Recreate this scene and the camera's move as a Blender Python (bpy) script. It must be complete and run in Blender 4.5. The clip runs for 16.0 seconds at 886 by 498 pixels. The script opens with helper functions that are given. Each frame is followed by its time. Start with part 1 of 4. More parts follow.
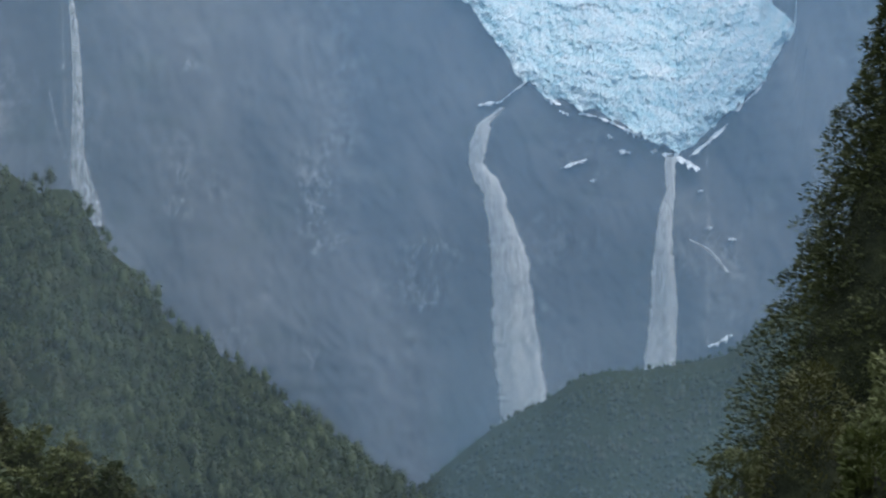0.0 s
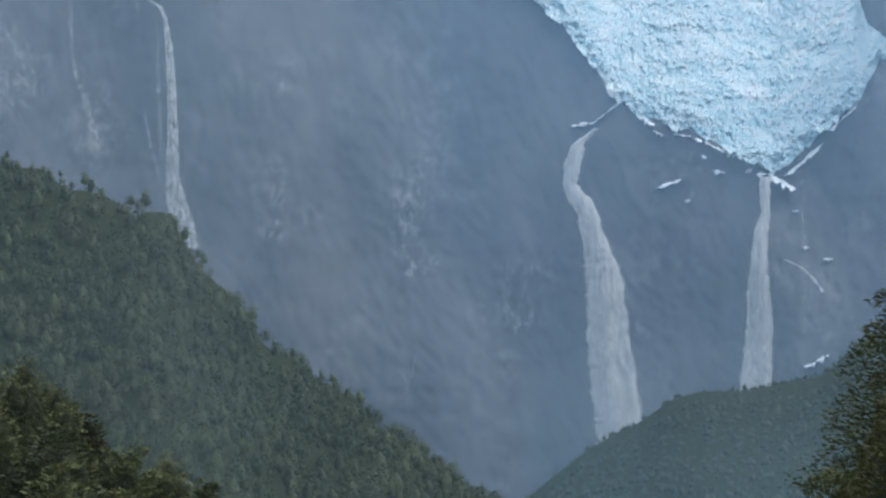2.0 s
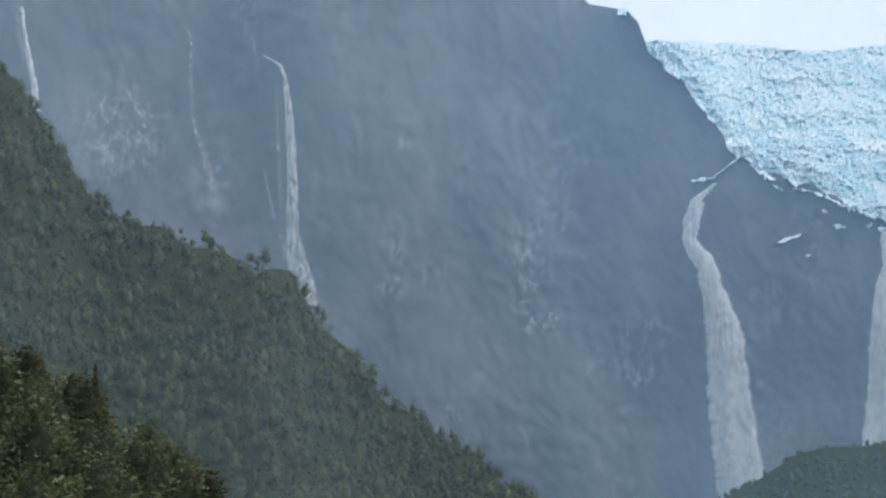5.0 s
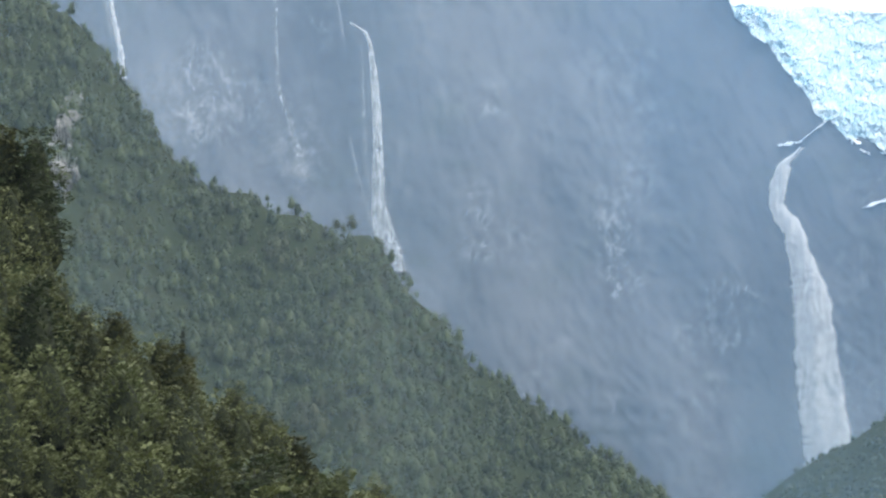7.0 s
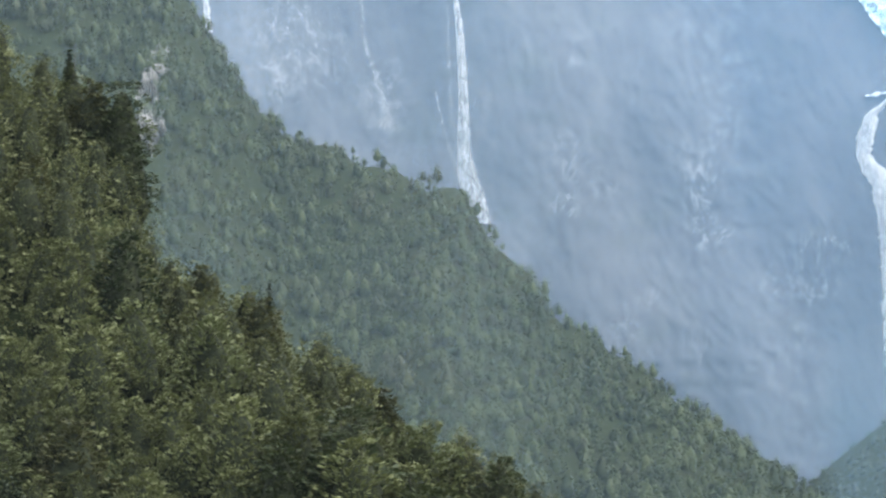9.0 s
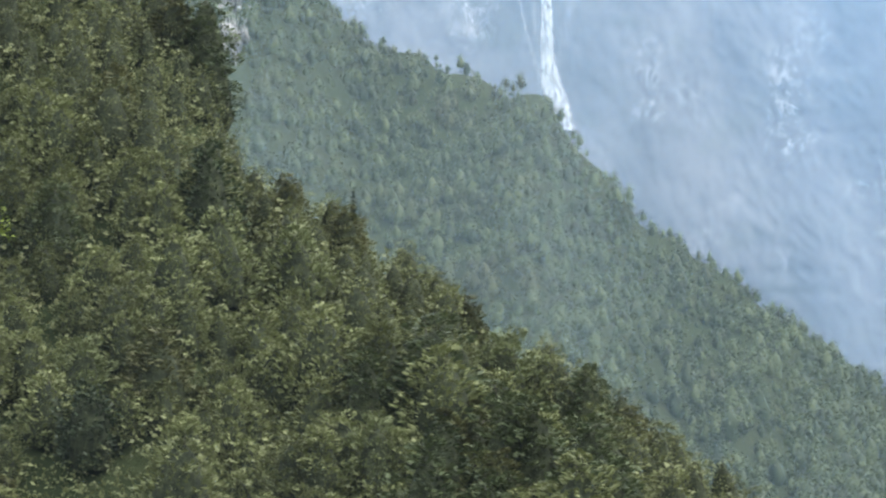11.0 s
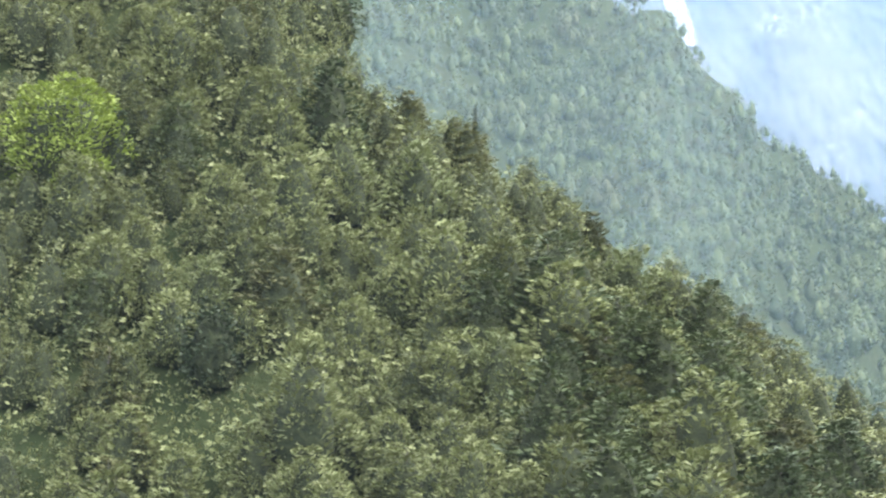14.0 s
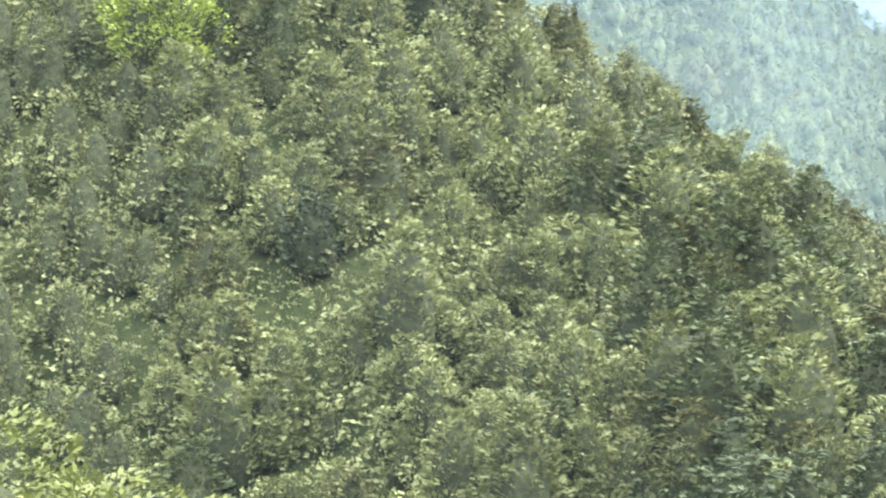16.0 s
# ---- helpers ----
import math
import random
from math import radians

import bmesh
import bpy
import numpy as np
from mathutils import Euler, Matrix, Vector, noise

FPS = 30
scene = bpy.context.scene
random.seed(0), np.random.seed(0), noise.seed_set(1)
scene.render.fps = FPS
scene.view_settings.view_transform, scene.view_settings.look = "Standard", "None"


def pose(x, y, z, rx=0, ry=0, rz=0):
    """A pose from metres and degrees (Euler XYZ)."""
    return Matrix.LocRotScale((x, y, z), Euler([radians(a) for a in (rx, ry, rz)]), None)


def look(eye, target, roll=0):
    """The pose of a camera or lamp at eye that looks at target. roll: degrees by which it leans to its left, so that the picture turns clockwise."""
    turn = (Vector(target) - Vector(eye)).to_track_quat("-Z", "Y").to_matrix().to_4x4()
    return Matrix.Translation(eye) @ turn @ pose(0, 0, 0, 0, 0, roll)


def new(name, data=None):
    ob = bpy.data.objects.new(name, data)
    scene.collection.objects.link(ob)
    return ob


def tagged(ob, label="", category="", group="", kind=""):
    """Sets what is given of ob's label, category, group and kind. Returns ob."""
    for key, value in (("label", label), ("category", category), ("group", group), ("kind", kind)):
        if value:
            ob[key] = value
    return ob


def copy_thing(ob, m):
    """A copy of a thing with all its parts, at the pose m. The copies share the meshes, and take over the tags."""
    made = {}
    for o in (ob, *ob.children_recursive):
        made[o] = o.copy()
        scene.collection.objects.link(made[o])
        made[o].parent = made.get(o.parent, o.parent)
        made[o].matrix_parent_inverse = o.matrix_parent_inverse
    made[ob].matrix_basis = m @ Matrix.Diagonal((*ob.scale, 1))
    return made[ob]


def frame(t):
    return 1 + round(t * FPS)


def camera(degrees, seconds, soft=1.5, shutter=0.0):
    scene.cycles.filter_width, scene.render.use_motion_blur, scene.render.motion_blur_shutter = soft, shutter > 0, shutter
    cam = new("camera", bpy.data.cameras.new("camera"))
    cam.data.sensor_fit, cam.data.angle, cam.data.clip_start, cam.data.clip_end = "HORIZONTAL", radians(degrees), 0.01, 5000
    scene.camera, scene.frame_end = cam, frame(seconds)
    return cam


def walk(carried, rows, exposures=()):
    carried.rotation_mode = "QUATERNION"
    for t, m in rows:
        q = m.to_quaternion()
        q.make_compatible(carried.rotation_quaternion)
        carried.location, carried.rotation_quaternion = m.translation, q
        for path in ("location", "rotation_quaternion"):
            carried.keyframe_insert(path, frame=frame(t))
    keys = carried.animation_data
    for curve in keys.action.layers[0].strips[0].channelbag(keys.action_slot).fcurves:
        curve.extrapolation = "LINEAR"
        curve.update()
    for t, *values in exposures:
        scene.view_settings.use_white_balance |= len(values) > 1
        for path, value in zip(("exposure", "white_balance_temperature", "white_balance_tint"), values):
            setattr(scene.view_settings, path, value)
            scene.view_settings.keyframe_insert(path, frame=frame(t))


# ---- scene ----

# ---------------- camera: turns on its spot, from the ice across to the wooded slope ----------------
cam = camera(18.0, 16.0, soft=2.3)
EYE = Vector((0.3, 0.4, 1.7))


def aim(az, el, roll):
    """Camera pose from the compass angle (degrees, to the right of +y), the tilt and the roll."""
    a, e = radians(az), radians(el)
    way = Vector((math.sin(a) * math.cos(e), math.cos(a) * math.cos(e), math.sin(e)))
    return look(EYE, EYE + way * 100.0, roll)


PATH = [
    (0, 0.000, 12.032, -0.668),
    (0.5, -0.419, 12.123, -0.836),
    (1, -1.001, 12.265, -0.705),
    (1.5, -1.532, 12.300, -0.503),
    (2, -1.971, 12.488, -0.481),
    (2.5, -2.641, 12.948, -0.352),
    (3, -3.202, 13.307, -0.214),
    (3.5, -3.524, 13.532, -0.355),
    (4, -3.923, 13.547, -0.316),
    (4.2, -4.034, 13.669, -0.310),
    (6.3, -5.393, 13.405, -0.114),
    (6.5, -5.577, 13.280, -0.186),
    (7, -6.280, 12.951, 0.036),
    (7.5, -7.016, 12.642, -0.063),
    (8, -7.420, 12.424, -0.028),
    (8.5, -7.776, 12.107, 0.085),
    (9, -8.076, 11.967, 0.281),
    (9.5, -8.482, 11.686, 0.235),
    (10, -8.961, 11.186, 0.269),
    (10.2, -9.186, 10.910, 0.294),
    (12.3, -10.615, 9.482, 0.527),
    (12.5, -10.809, 9.449, 0.621),
    (13, -11.456, 9.195, 0.571),
    (13.5, -11.952, 8.721, 0.520),
    (14, -12.337, 8.337, 0.476),
    (14.5, -12.724, 7.828, 0.520),
    (15, -13.179, 7.219, 0.312),
    (15.5, -13.626, 6.532, 0.547),
    (16, -14.379, 5.997, 0.546),
]
walk(cam, [(t, aim(a, e, c)) for t, a, e, c in PATH],
     exposures=[(t, stops + 0.65, kelvin, tint) for t, stops, kelvin, tint in (
         (0.0, -0.42, 6030, 9), (4.2, -0.33, 6200, 10), (6.3, -0.03, 6350, 10), (7.0, 0.36, 6380, 10), (9.0, 0.71, 6400, 10), (9.5, 0.83, 6400, 10), (10.2, 0.94, 6400, 10),
         (12.5, 1.5, 6430, 10), (13.0, 1.61, 6430, 10), (13.5, 1.78, 6430, 10), (14.0, 1.94, 6430, 10), (14.5, 2.02, 6440, 10), (15.0, 2.28, 6450, 10), (15.5, 2.36, 6470, 10), (16.0, 2.56, 6490, 10))])

# ---------------- sky and sun ----------------
world = bpy.data.worlds.new("world")
scene.world = world
world.use_nodes = True
wn, wl = world.node_tree.nodes, world.node_tree.links
sky = wn.new("ShaderNodeTexSky")
sky.sky_type, sky.sun_disc = "NISHITA", False
sky.sun_elevation, sky.sun_rotation = radians(55), radians(92)
sky.dust_density, sky.air_density = 4.0, 1.0
overcast = wn.new("ShaderNodeMix")
overcast.data_type = "RGBA"
overcast.inputs[0].default_value = 0.7
overcast.inputs[7].default_value = (16.4, 16.9, 17.6, 1)
wl.new(sky.outputs[0], overcast.inputs[6])
wl.new(overcast.outputs[2], wn["Background"].inputs[0])
wn["Background"].inputs[1].default_value = 0.08

sun = new("sun", bpy.data.lights.new("sun", "SUN"))
sun.data.energy, sun.data.angle, sun.data.color = 1.5, radians(16), (1.0, 0.96, 0.9)
SA, SE = radians(92), radians(55)
sun.matrix_world = look((300 * math.sin(SA), 300 * math.cos(SA), 300 * math.tan(SE)), (0, 0, 0))


# ---------------- numbers: noise and profiles ----------------
def hashed(ix, iy, seed):
    v = (ix.astype(np.int64) * 374761393 + iy.astype(np.int64) * 668265263 + seed * 974711) & 0x7FFFFFFF
    v = ((v ^ (v >> 13)) * 1274126177) & 0x7FFFFFFF
    return ((v ^ (v >> 16)) & 0xFFFF) / 65535.0


def vnoise(x, y, seed=0):
    """Smooth value noise, -1 to 1."""
    x, y = np.asarray(x, float), np.asarray(y, float)
    ix, iy = np.floor(x), np.floor(y)
    fx, fy = x - ix, y - iy
    fx, fy = fx * fx * (3 - 2 * fx), fy * fy * (3 - 2 * fy)
    a, b = hashed(ix, iy, seed), hashed(ix + 1, iy, seed)
    c, d = hashed(ix, iy + 1, seed), hashed(ix + 1, iy + 1, seed)
    return 2 * ((a * (1 - fx) + b * fx) * (1 - fy) + (c * (1 - fx) + d * fx) * fy) - 1


def fbm(x, y, octaves=4, seed=0, gain=0.5):
    total, amp = 0.0, 1.0
    for k in range(octaves):
        total = total + amp * vnoise(x * 2 ** k + 17.3 * k, y * 2 ** k - 9.1 * k, seed + k)
        amp *= gain
    return total


def worley(x, y, seed=0):
    """Distances to the nearest and the second nearest of scattered points."""
    ix, iy = np.floor(x), np.floor(y)
    f1, f2 = np.full(np.shape(x), 9.0), np.full(np.shape(x), 9.0)
    for dx in (-1, 0, 1):
        for dy in (-1, 0, 1):
            px = ix + dx + hashed(ix + dx, iy + dy, seed)
            py = iy + dy + hashed(ix + dx, iy + dy, seed + 57)
            d = np.hypot(px - x, py - y)
            f2 = np.minimum(f2, np.maximum(f1, d))
            f1 = np.minimum(f1, d)
    return f1, f2


def profile(az, points):
    return np.interp(az, [p[0] for p in points], [p[1] for p in points])


def tand(e):
    return np.tan(np.radians(e))


def spot(az, el, r):
    """World points from compass angle, elevation angle (degrees) and distance over ground."""
    a = np.radians(az)
    return np.stack([r * np.sin(a), r * np.cos(a), EYE.z + r * tand(el)], -1)


# ---------------- the lie of the land ----------------
NEAR_CREST = [(-60, 19), (-40, 20.5), (-24, 19.0), (-19, 17.2), (-17.4, 16.4), (-16.7, 16.1), (-16.2, 15.75), (-15.4, 15.2), (-14.8, 14.6),
              (-14.5, 13.6), (-14.05, 12.15), (-12.5, 11.8), (-11.6, 11.1), (-10.7, 10.4), (-10.0, 10.0), (-9.2, 9.15), (-8.3, 8.2), (-6.9, 7.8),
              (-5.8, 6.6), (-4.2, 5.4), (-2.7, 4.6), (0, 3.2), (4, 1.2), (9, -0.6), (60, -1)]
NEAR_R = [(-60, 600), (-24, 545), (-17, 520), (-12, 490), (-6, 450), (0, 420), (60, 400)]
MID_CREST = [(-60, 16), (-30, 22), (-20, 20.2), (-14.2, 17.75), (-13.2, 16.7), (-12.5, 15.75), (-12.0, 14.9), (-11.3, 14.45), (-10.4, 14.2), (-9.4, 13.9), (-8.75, 13.54), (-8.2, 13.57),
             (-7.82, 13.46), (-7.26, 12.75), (-6.7, 12.07), (-6.15, 11.5), (-5.65, 10.85), (-4.34, 10.0), (-3.0, 8.95), (-1.6, 7.95), (-0.65, 7.25), (1, 6), (5, 3.2), (10, 1), (60, 0)]
MID_R = [(-60, 1800), (-30, 1750), (-13, 1600), (-8, 1500), (-0.6, 1350), (6, 1250), (60, 1200)]
FAR_CREST = [(-60, 0), (-8, 1.5), (-3, 4.5), (-0.65, 7.22), (0.0, 7.8), (0.9, 8.5), (1.47, 8.84), (2.08, 9.11), (2.77, 9.56), (3.37, 9.7), (4.1, 9.69), (4.89, 9.8), (5.3, 9.85),
             (5.9, 9.98), (6.2, 10.25), (6.5, 10.55), (10, 12.3), (20, 15), (40, 17), (60, 14)]


def hill(az, r, crest, rc, run, tree, foot, back):
    zc = EYE.z + rc * tand(profile(az, crest)) - tree
    s = (r - (rc - run)) / run
    front = foot + (zc - foot) * s
    return np.where(s < 0, -99.0, np.where(r < rc, front, zc - (r - rc) * back))


def land(x, y):
    """Height of the ground."""
    x, y = np.asarray(x, float), np.asarray(y, float)
    r, az = np.hypot(x, y), np.degrees(np.arctan2(x, y))
    z = -9.0 * np.clip((r - 4) / 90, 0, 1) + np.clip((r - 500) / 1600, 0, 1) * 60 + np.clip((r - 4) / 60, 0, 1) * 0.7 * fbm(x / 25, y / 25, 3, 5)
    z = z + np.clip((np.abs(az) - 45) / 40, 0, 1) * np.clip((r - 500) / 1800, 0, 1) * (260 + 120 * fbm(x / 600, y / 600, 3, 8))
    near = hill(az, r, NEAR_CREST, profile(az, NEAR_R), 165.0, 9.0, -10.0, 0.62) + 2.0 * fbm(x / 30, y / 30, 3, 2)
    mid = hill(az, r, MID_CREST, profile(az, MID_R), 700.0, 3.4, -10.0, 0.7)
    mid = mid + (12 * fbm(x / 110, y / 190, 3, 3) - 30 * np.abs(vnoise(az * 0.55 - r * 0.0022, r * 0.0012, 91))) * np.clip((profile(az, MID_R) - r) / 120, 0, 1)
    far = hill(az, r, FAR_CREST, 1900.0, 500.0, 3.5, 20.0, 0.8)
    far = far + 8 * fbm(x / 120, y / 120, 3, 4) * np.clip((1900 - r) / 120, 0, 1)
    inside = np.abs(az) < 60
    return np.maximum(z, np.where(inside, np.maximum(np.maximum(near, mid), far), -99))


def ground_along(az, el, r0, r1):
    """Distance at which a line of sight first meets the ground between r0 and r1."""
    r = np.linspace(r0, r1, 400)
    a = math.radians(az)
    over = EYE.z + r * math.tan(math.radians(el)) - land(r * math.sin(a), r * math.cos(a))
    return float(r[np.argmax(over < 0)]) if (over < 0).any() else r1


def height(x, y):
    return float(land(np.array([x]), np.array([y]))[0])


# lower edge of the ice and of the shelf on which it lies; left of 1.8 degrees it is the dome's skyline
LIP = [(-30, 30), (-9, 26), (-4, 22), (-2, 19.2), (-1.3, 18.62), (-0.5, 18.48), (-0.25, 18.2), (-0.05, 17.6), (0.5, 17.22), (1.1, 16.48), (1.75, 15.45),
       (2.4, 15.05), (3.2, 14.88), (3.8, 14.55), (4.4, 14.2), (5.0, 13.92), (5.45, 14.2), (6.2, 14.78), (6.9, 15.45), (7.5, 16.35), (7.72, 18.0), (8.2, 19.2), (10, 21), (16, 26)]


def cliff_r(az, el):
    """Distance of the rock face, seen along a direction."""
    az, el = np.asarray(az, float), np.asarray(el, float)
    r = 2600 + (el - 6) * 15
    r = r + 30 * fbm(az * 0.3, el * 0.2, 2, 21)
    # buttresses and gullies, leaning beds that end in ledges, broken rock
    lean = az + 0.22 * el
    r = r - 1.7 * (1 - 2 * np.abs(fbm(lean * 0.7, el * 0.4, 4, 31, 0.5)))
    bed = el * 1.9 - 0.35 * az + 0.7 * fbm(az * 0.5, el * 0.5, 3, 36)
    bed = bed - np.floor(bed)
    r = r + 1.1 * np.minimum(bed, (1 - bed) * 4) * np.clip(0.4 + fbm(az * 0.6, el * 0.5, 2, 38), 0, 1)
    r = r - 1.5 * (1 - np.abs(fbm(az * 3.0 + 0.4 * el, el * 2.2, 4, 41, 0.6)))
    lip = profile(az, LIP)
    return r + np.clip(el - lip, 0, 9) * 150


# ---------------- mesh helpers ----------------
def mesh_of(name, verts, quads, material, smooth=False):
    """A mesh from arrays of vertices and of four-cornered faces."""
    verts, quads = np.asarray(verts, np.float32).reshape(-1, 3), np.asarray(quads, np.int32).reshape(-1, 4)
    me = bpy.data.meshes.new(name)
    me.vertices.add(len(verts))
    me.vertices.foreach_set("co", verts.ravel())
    me.loops.add(quads.size)
    me.loops.foreach_set("vertex_index", quads.ravel())
    me.polygons.add(len(quads))
    me.polygons.foreach_set("loop_start", np.arange(0, quads.size, 4, dtype=np.int32))
    me.polygons.foreach_set("use_smooth", np.full(len(quads), smooth))
    me.update(calc_edges=True)
    me.materials.append(material)
    return me


def grid_faces(rows, cols):
    i = np.arange(rows - 1)[:, None] * cols + np.arange(cols - 1)[None, :]
    return np.stack([i, i + 1, i + cols + 1, i + cols], -1).reshape(-1, 4)


def sheet(name, points, material, smooth=True, flip=False):
    """A mesh from a grid of points (rows, columns, 3)."""
    f = grid_faces(points.shape[0], points.shape[1])
    return mesh_of(name, points, f[:, ::-1] if flip else f, material, smooth)


def part(name, me, parent, label=""):
    ob = new(name, me)
    ob.parent = parent
    return tagged(ob, label)


def empty(name, m):
    ob = new(name)
    ob.empty_display_size = 0.5
    ob.matrix_world = m
    return ob


# ---------------- materials ----------------
class Nodes:
    """A short way to write a node material."""

    def __init__(self, name):
        self.mat = bpy.data.materials.new(name)
        self.mat.use_nodes = True
        self.tree = self.mat.node_tree
        self.tree.nodes.clear()
        self.out = self.add("ShaderNodeOutputMaterial")
        self.coord = self.add("ShaderNodeTexCoord")

    def add(self, kind, **sockets):
        n = self.tree.nodes.new(kind)
        for key, value in sockets.items():
            self.put(n, key.replace("_", " "), value)
        return n

    def put(self, n, key, value):
        socket = n.inputs[int(key)] if key.isdigit() else n.inputs[key]
        if isinstance(value, bpy.types.NodeSocket):
            self.tree.links.new(value, socket)
        else:
            socket.default_value = value

    def place(self, scale=(1, 1, 1), turn=(0, 0, 0)):
        m = self.add("ShaderNodeMapping", Vector=self.coord.outputs["Object"], Scale=scale)
        m.inputs["Rotation"].default_value = [radians(a) for a in turn]
        return m.outputs[0]

    def noise(self, scale, detail=4.0, stretch=(1, 1, 1), rough=0.55, distort=0.0):
        return self.add("ShaderNodeTexNoise", Vector=self.place(stretch), Scale=scale, Detail=detail, Roughness=rough, Distortion=distort).outputs[0]

    def ramp(self, factor, stops, smooth=False):
        n = self.add("ShaderNodeValToRGB", Fac=factor)
        e = n.color_ramp.elements
        n.color_ramp.interpolation = "B_SPLINE" if smooth else "LINEAR"
        while len(e) < len(stops):
            e.new(0.5)
        for k, (p, c) in zip(e, stops):
            k.position, k.color = p, (*c, 1) if len(c) == 3 else c
        return n.outputs[0]

    def grey(self, factor, lo, hi, a=0.0, b=1.0):
        n = self.add("ShaderNodeMapRange", Value=factor)
        n.inputs[1].default_value, n.inputs[2].default_value, n.inputs[3].default_value, n.inputs[4].default_value = lo, hi, a, b
        return n.outputs[0]

    def mix(self, factor, a, b, blend="MIX"):
        n = self.add("ShaderNodeMix")
        n.data_type, n.blend_type = "RGBA", blend
        for i, v in ((0, factor), (6, a), (7, b)):
            self.put(n, str(i), v if not isinstance(v, tuple) or len(v) == 4 else (*v, 1))
        return n.outputs[2]

    def times(self, a, b, op="MULTIPLY"):
        n = self.add("ShaderNodeMath")
        n.operation = op
        self.put(n, "0", a), self.put(n, "1", b)
        return n.outputs[0]

    def finish(self, shader):
        self.tree.links.new(shader, self.out.inputs[0])
        return self.mat


def leaf_material(name, dark, middle, light, joined=False, cell=0.12, gloss=0.58):
    """Foliage: a tone for each tree, another for each clump, light through the leaves."""
    k = Nodes(name)
    if joined:
        v = k.add("ShaderNodeTexVoronoi", Vector=k.place(), Scale=cell)
        tone = k.grey(k.add("ShaderNodeSeparateColor", Color=v.outputs["Color"]).outputs[0], 0.0, 1.0, -0.1, 1.15)
    else:
        tone = k.add("ShaderNodeObjectInfo").outputs["Random"]
    island = k.add("ShaderNodeNewGeometry").outputs["Random Per Island"]
    patch = k.noise(0.05 if joined else 0.9, 3)
    f = k.times(k.times(tone, 0.72), k.times(k.times(patch, 0.45), k.times(island, 0.08 if joined and cell < 0.12 else 0.14), "ADD"), "ADD")
    colour = k.ramp(f, [(0.12, dark), (0.5, middle), (0.95, light)])
    if joined:
        colour = k.mix(k.grey(k.noise(0.013, 4, (1, 1, 1), 0.6), 0.52, 0.68, 0.0, 0.6 if cell < 0.12 else 0.2), colour, k.mix(0.5, middle, (0.075, 0.06, 0.034)))
    speck = k.noise(2.2 if not joined else 1.6, 6, (1, 1, 1), 0.75)
    if not (joined and cell < 0.12):
        colour = k.mix(k.grey(speck, 0.4, 0.62), k.mix(0.16, colour, dark), k.mix(0.08, colour, light))
    bump = k.add("ShaderNodeBump", Strength=0.3, Distance=0.2, Height=speck)
    b = k.add("ShaderNodeBsdfPrincipled", Base_Color=colour, Roughness=gloss, Normal=bump.outputs[0])
    b.inputs["Specular IOR Level"].default_value = 0.2
    t = k.add("ShaderNodeBsdfTranslucent", Color=k.mix(0.5, colour, light))
    m = k.add("ShaderNodeMixShader", Fac=0.18)
    k.put(m, "1", b.outputs[0]), k.put(m, "2", t.outputs[0])
    return k.finish(m.outputs[0])


LEAF = leaf_material("beech_leaves", (0.039, 0.046, 0.018), (0.088, 0.101, 0.038), (0.149, 0.167, 0.069))
LEAF_DARK = leaf_material("dark_leaves", (0.016, 0.027, 0.012), (0.032, 0.047, 0.019), (0.056, 0.074, 0.03))
LEAF_BROWN = leaf_material("bronze_leaves", (0.03, 0.033, 0.012), (0.054, 0.058, 0.02), (0.09, 0.094, 0.035))
LEAF_TALL = leaf_material("deep_leaves", (0.036, 0.045, 0.02), (0.07, 0.084, 0.034), (0.115, 0.13, 0.054))
LEAF_LIGHT = leaf_material("light_leaves", (0.06, 0.074, 0.03), (0.097, 0.115, 0.047), (0.14, 0.16, 0.068))
LEAF_LIME = leaf_material("lime_leaves", (0.06, 0.083, 0.013), (0.105, 0.143, 0.022), (0.155, 0.2, 0.034))
LEAF_BUSH = leaf_material("bush_leaves", (0.012, 0.02, 0.009), (0.019, 0.03, 0.013), (0.029, 0.042, 0.019))
LEAF_SHRUB = leaf_material("shrub_leaves", (0.052, 0.066, 0.018), (0.086, 0.103, 0.029), (0.128, 0.148, 0.048))
LEAF_NEAR = leaf_material("near_forest_leaves", (0.038, 0.045, 0.018), (0.081, 0.093, 0.036), (0.137, 0.152, 0.064), True, 0.13)
LEAF_MID = leaf_material("hillside_leaves", (0.012, 0.022, 0.009), (0.029, 0.046, 0.018), (0.062, 0.081, 0.032), True, 0.1)


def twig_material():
    """Leaves and bare twigs inside a crown; their shade is put into the dark colour."""
    k = Nodes("shaded_twigs")
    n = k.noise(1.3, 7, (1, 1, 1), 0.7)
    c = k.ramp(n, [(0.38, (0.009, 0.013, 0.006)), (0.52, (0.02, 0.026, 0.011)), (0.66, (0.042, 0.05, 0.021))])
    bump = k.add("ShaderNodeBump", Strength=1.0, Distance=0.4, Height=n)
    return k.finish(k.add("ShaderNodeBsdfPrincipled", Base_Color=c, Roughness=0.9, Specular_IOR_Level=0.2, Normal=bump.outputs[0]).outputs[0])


LEAF_FAR = leaf_material("valley_leaves", (0.015, 0.026, 0.011), (0.023, 0.036, 0.016), (0.033, 0.048, 0.022), True, 0.05)


SHADED_TWIGS = twig_material()


def bark_material():
    k = Nodes("bark")
    n = k.noise(6, 5, (1, 1, 0.25))
    c = k.ramp(n, [(0.3, (0.03, 0.026, 0.022)), (0.7, (0.1, 0.09, 0.078))])
    bump = k.add("ShaderNodeBump", Strength=0.6, Distance=0.03, Height=n)
    return k.finish(k.add("ShaderNodeBsdfPrincipled", Base_Color=c, Roughness=0.9, Normal=bump.outputs[0]).outputs[0])


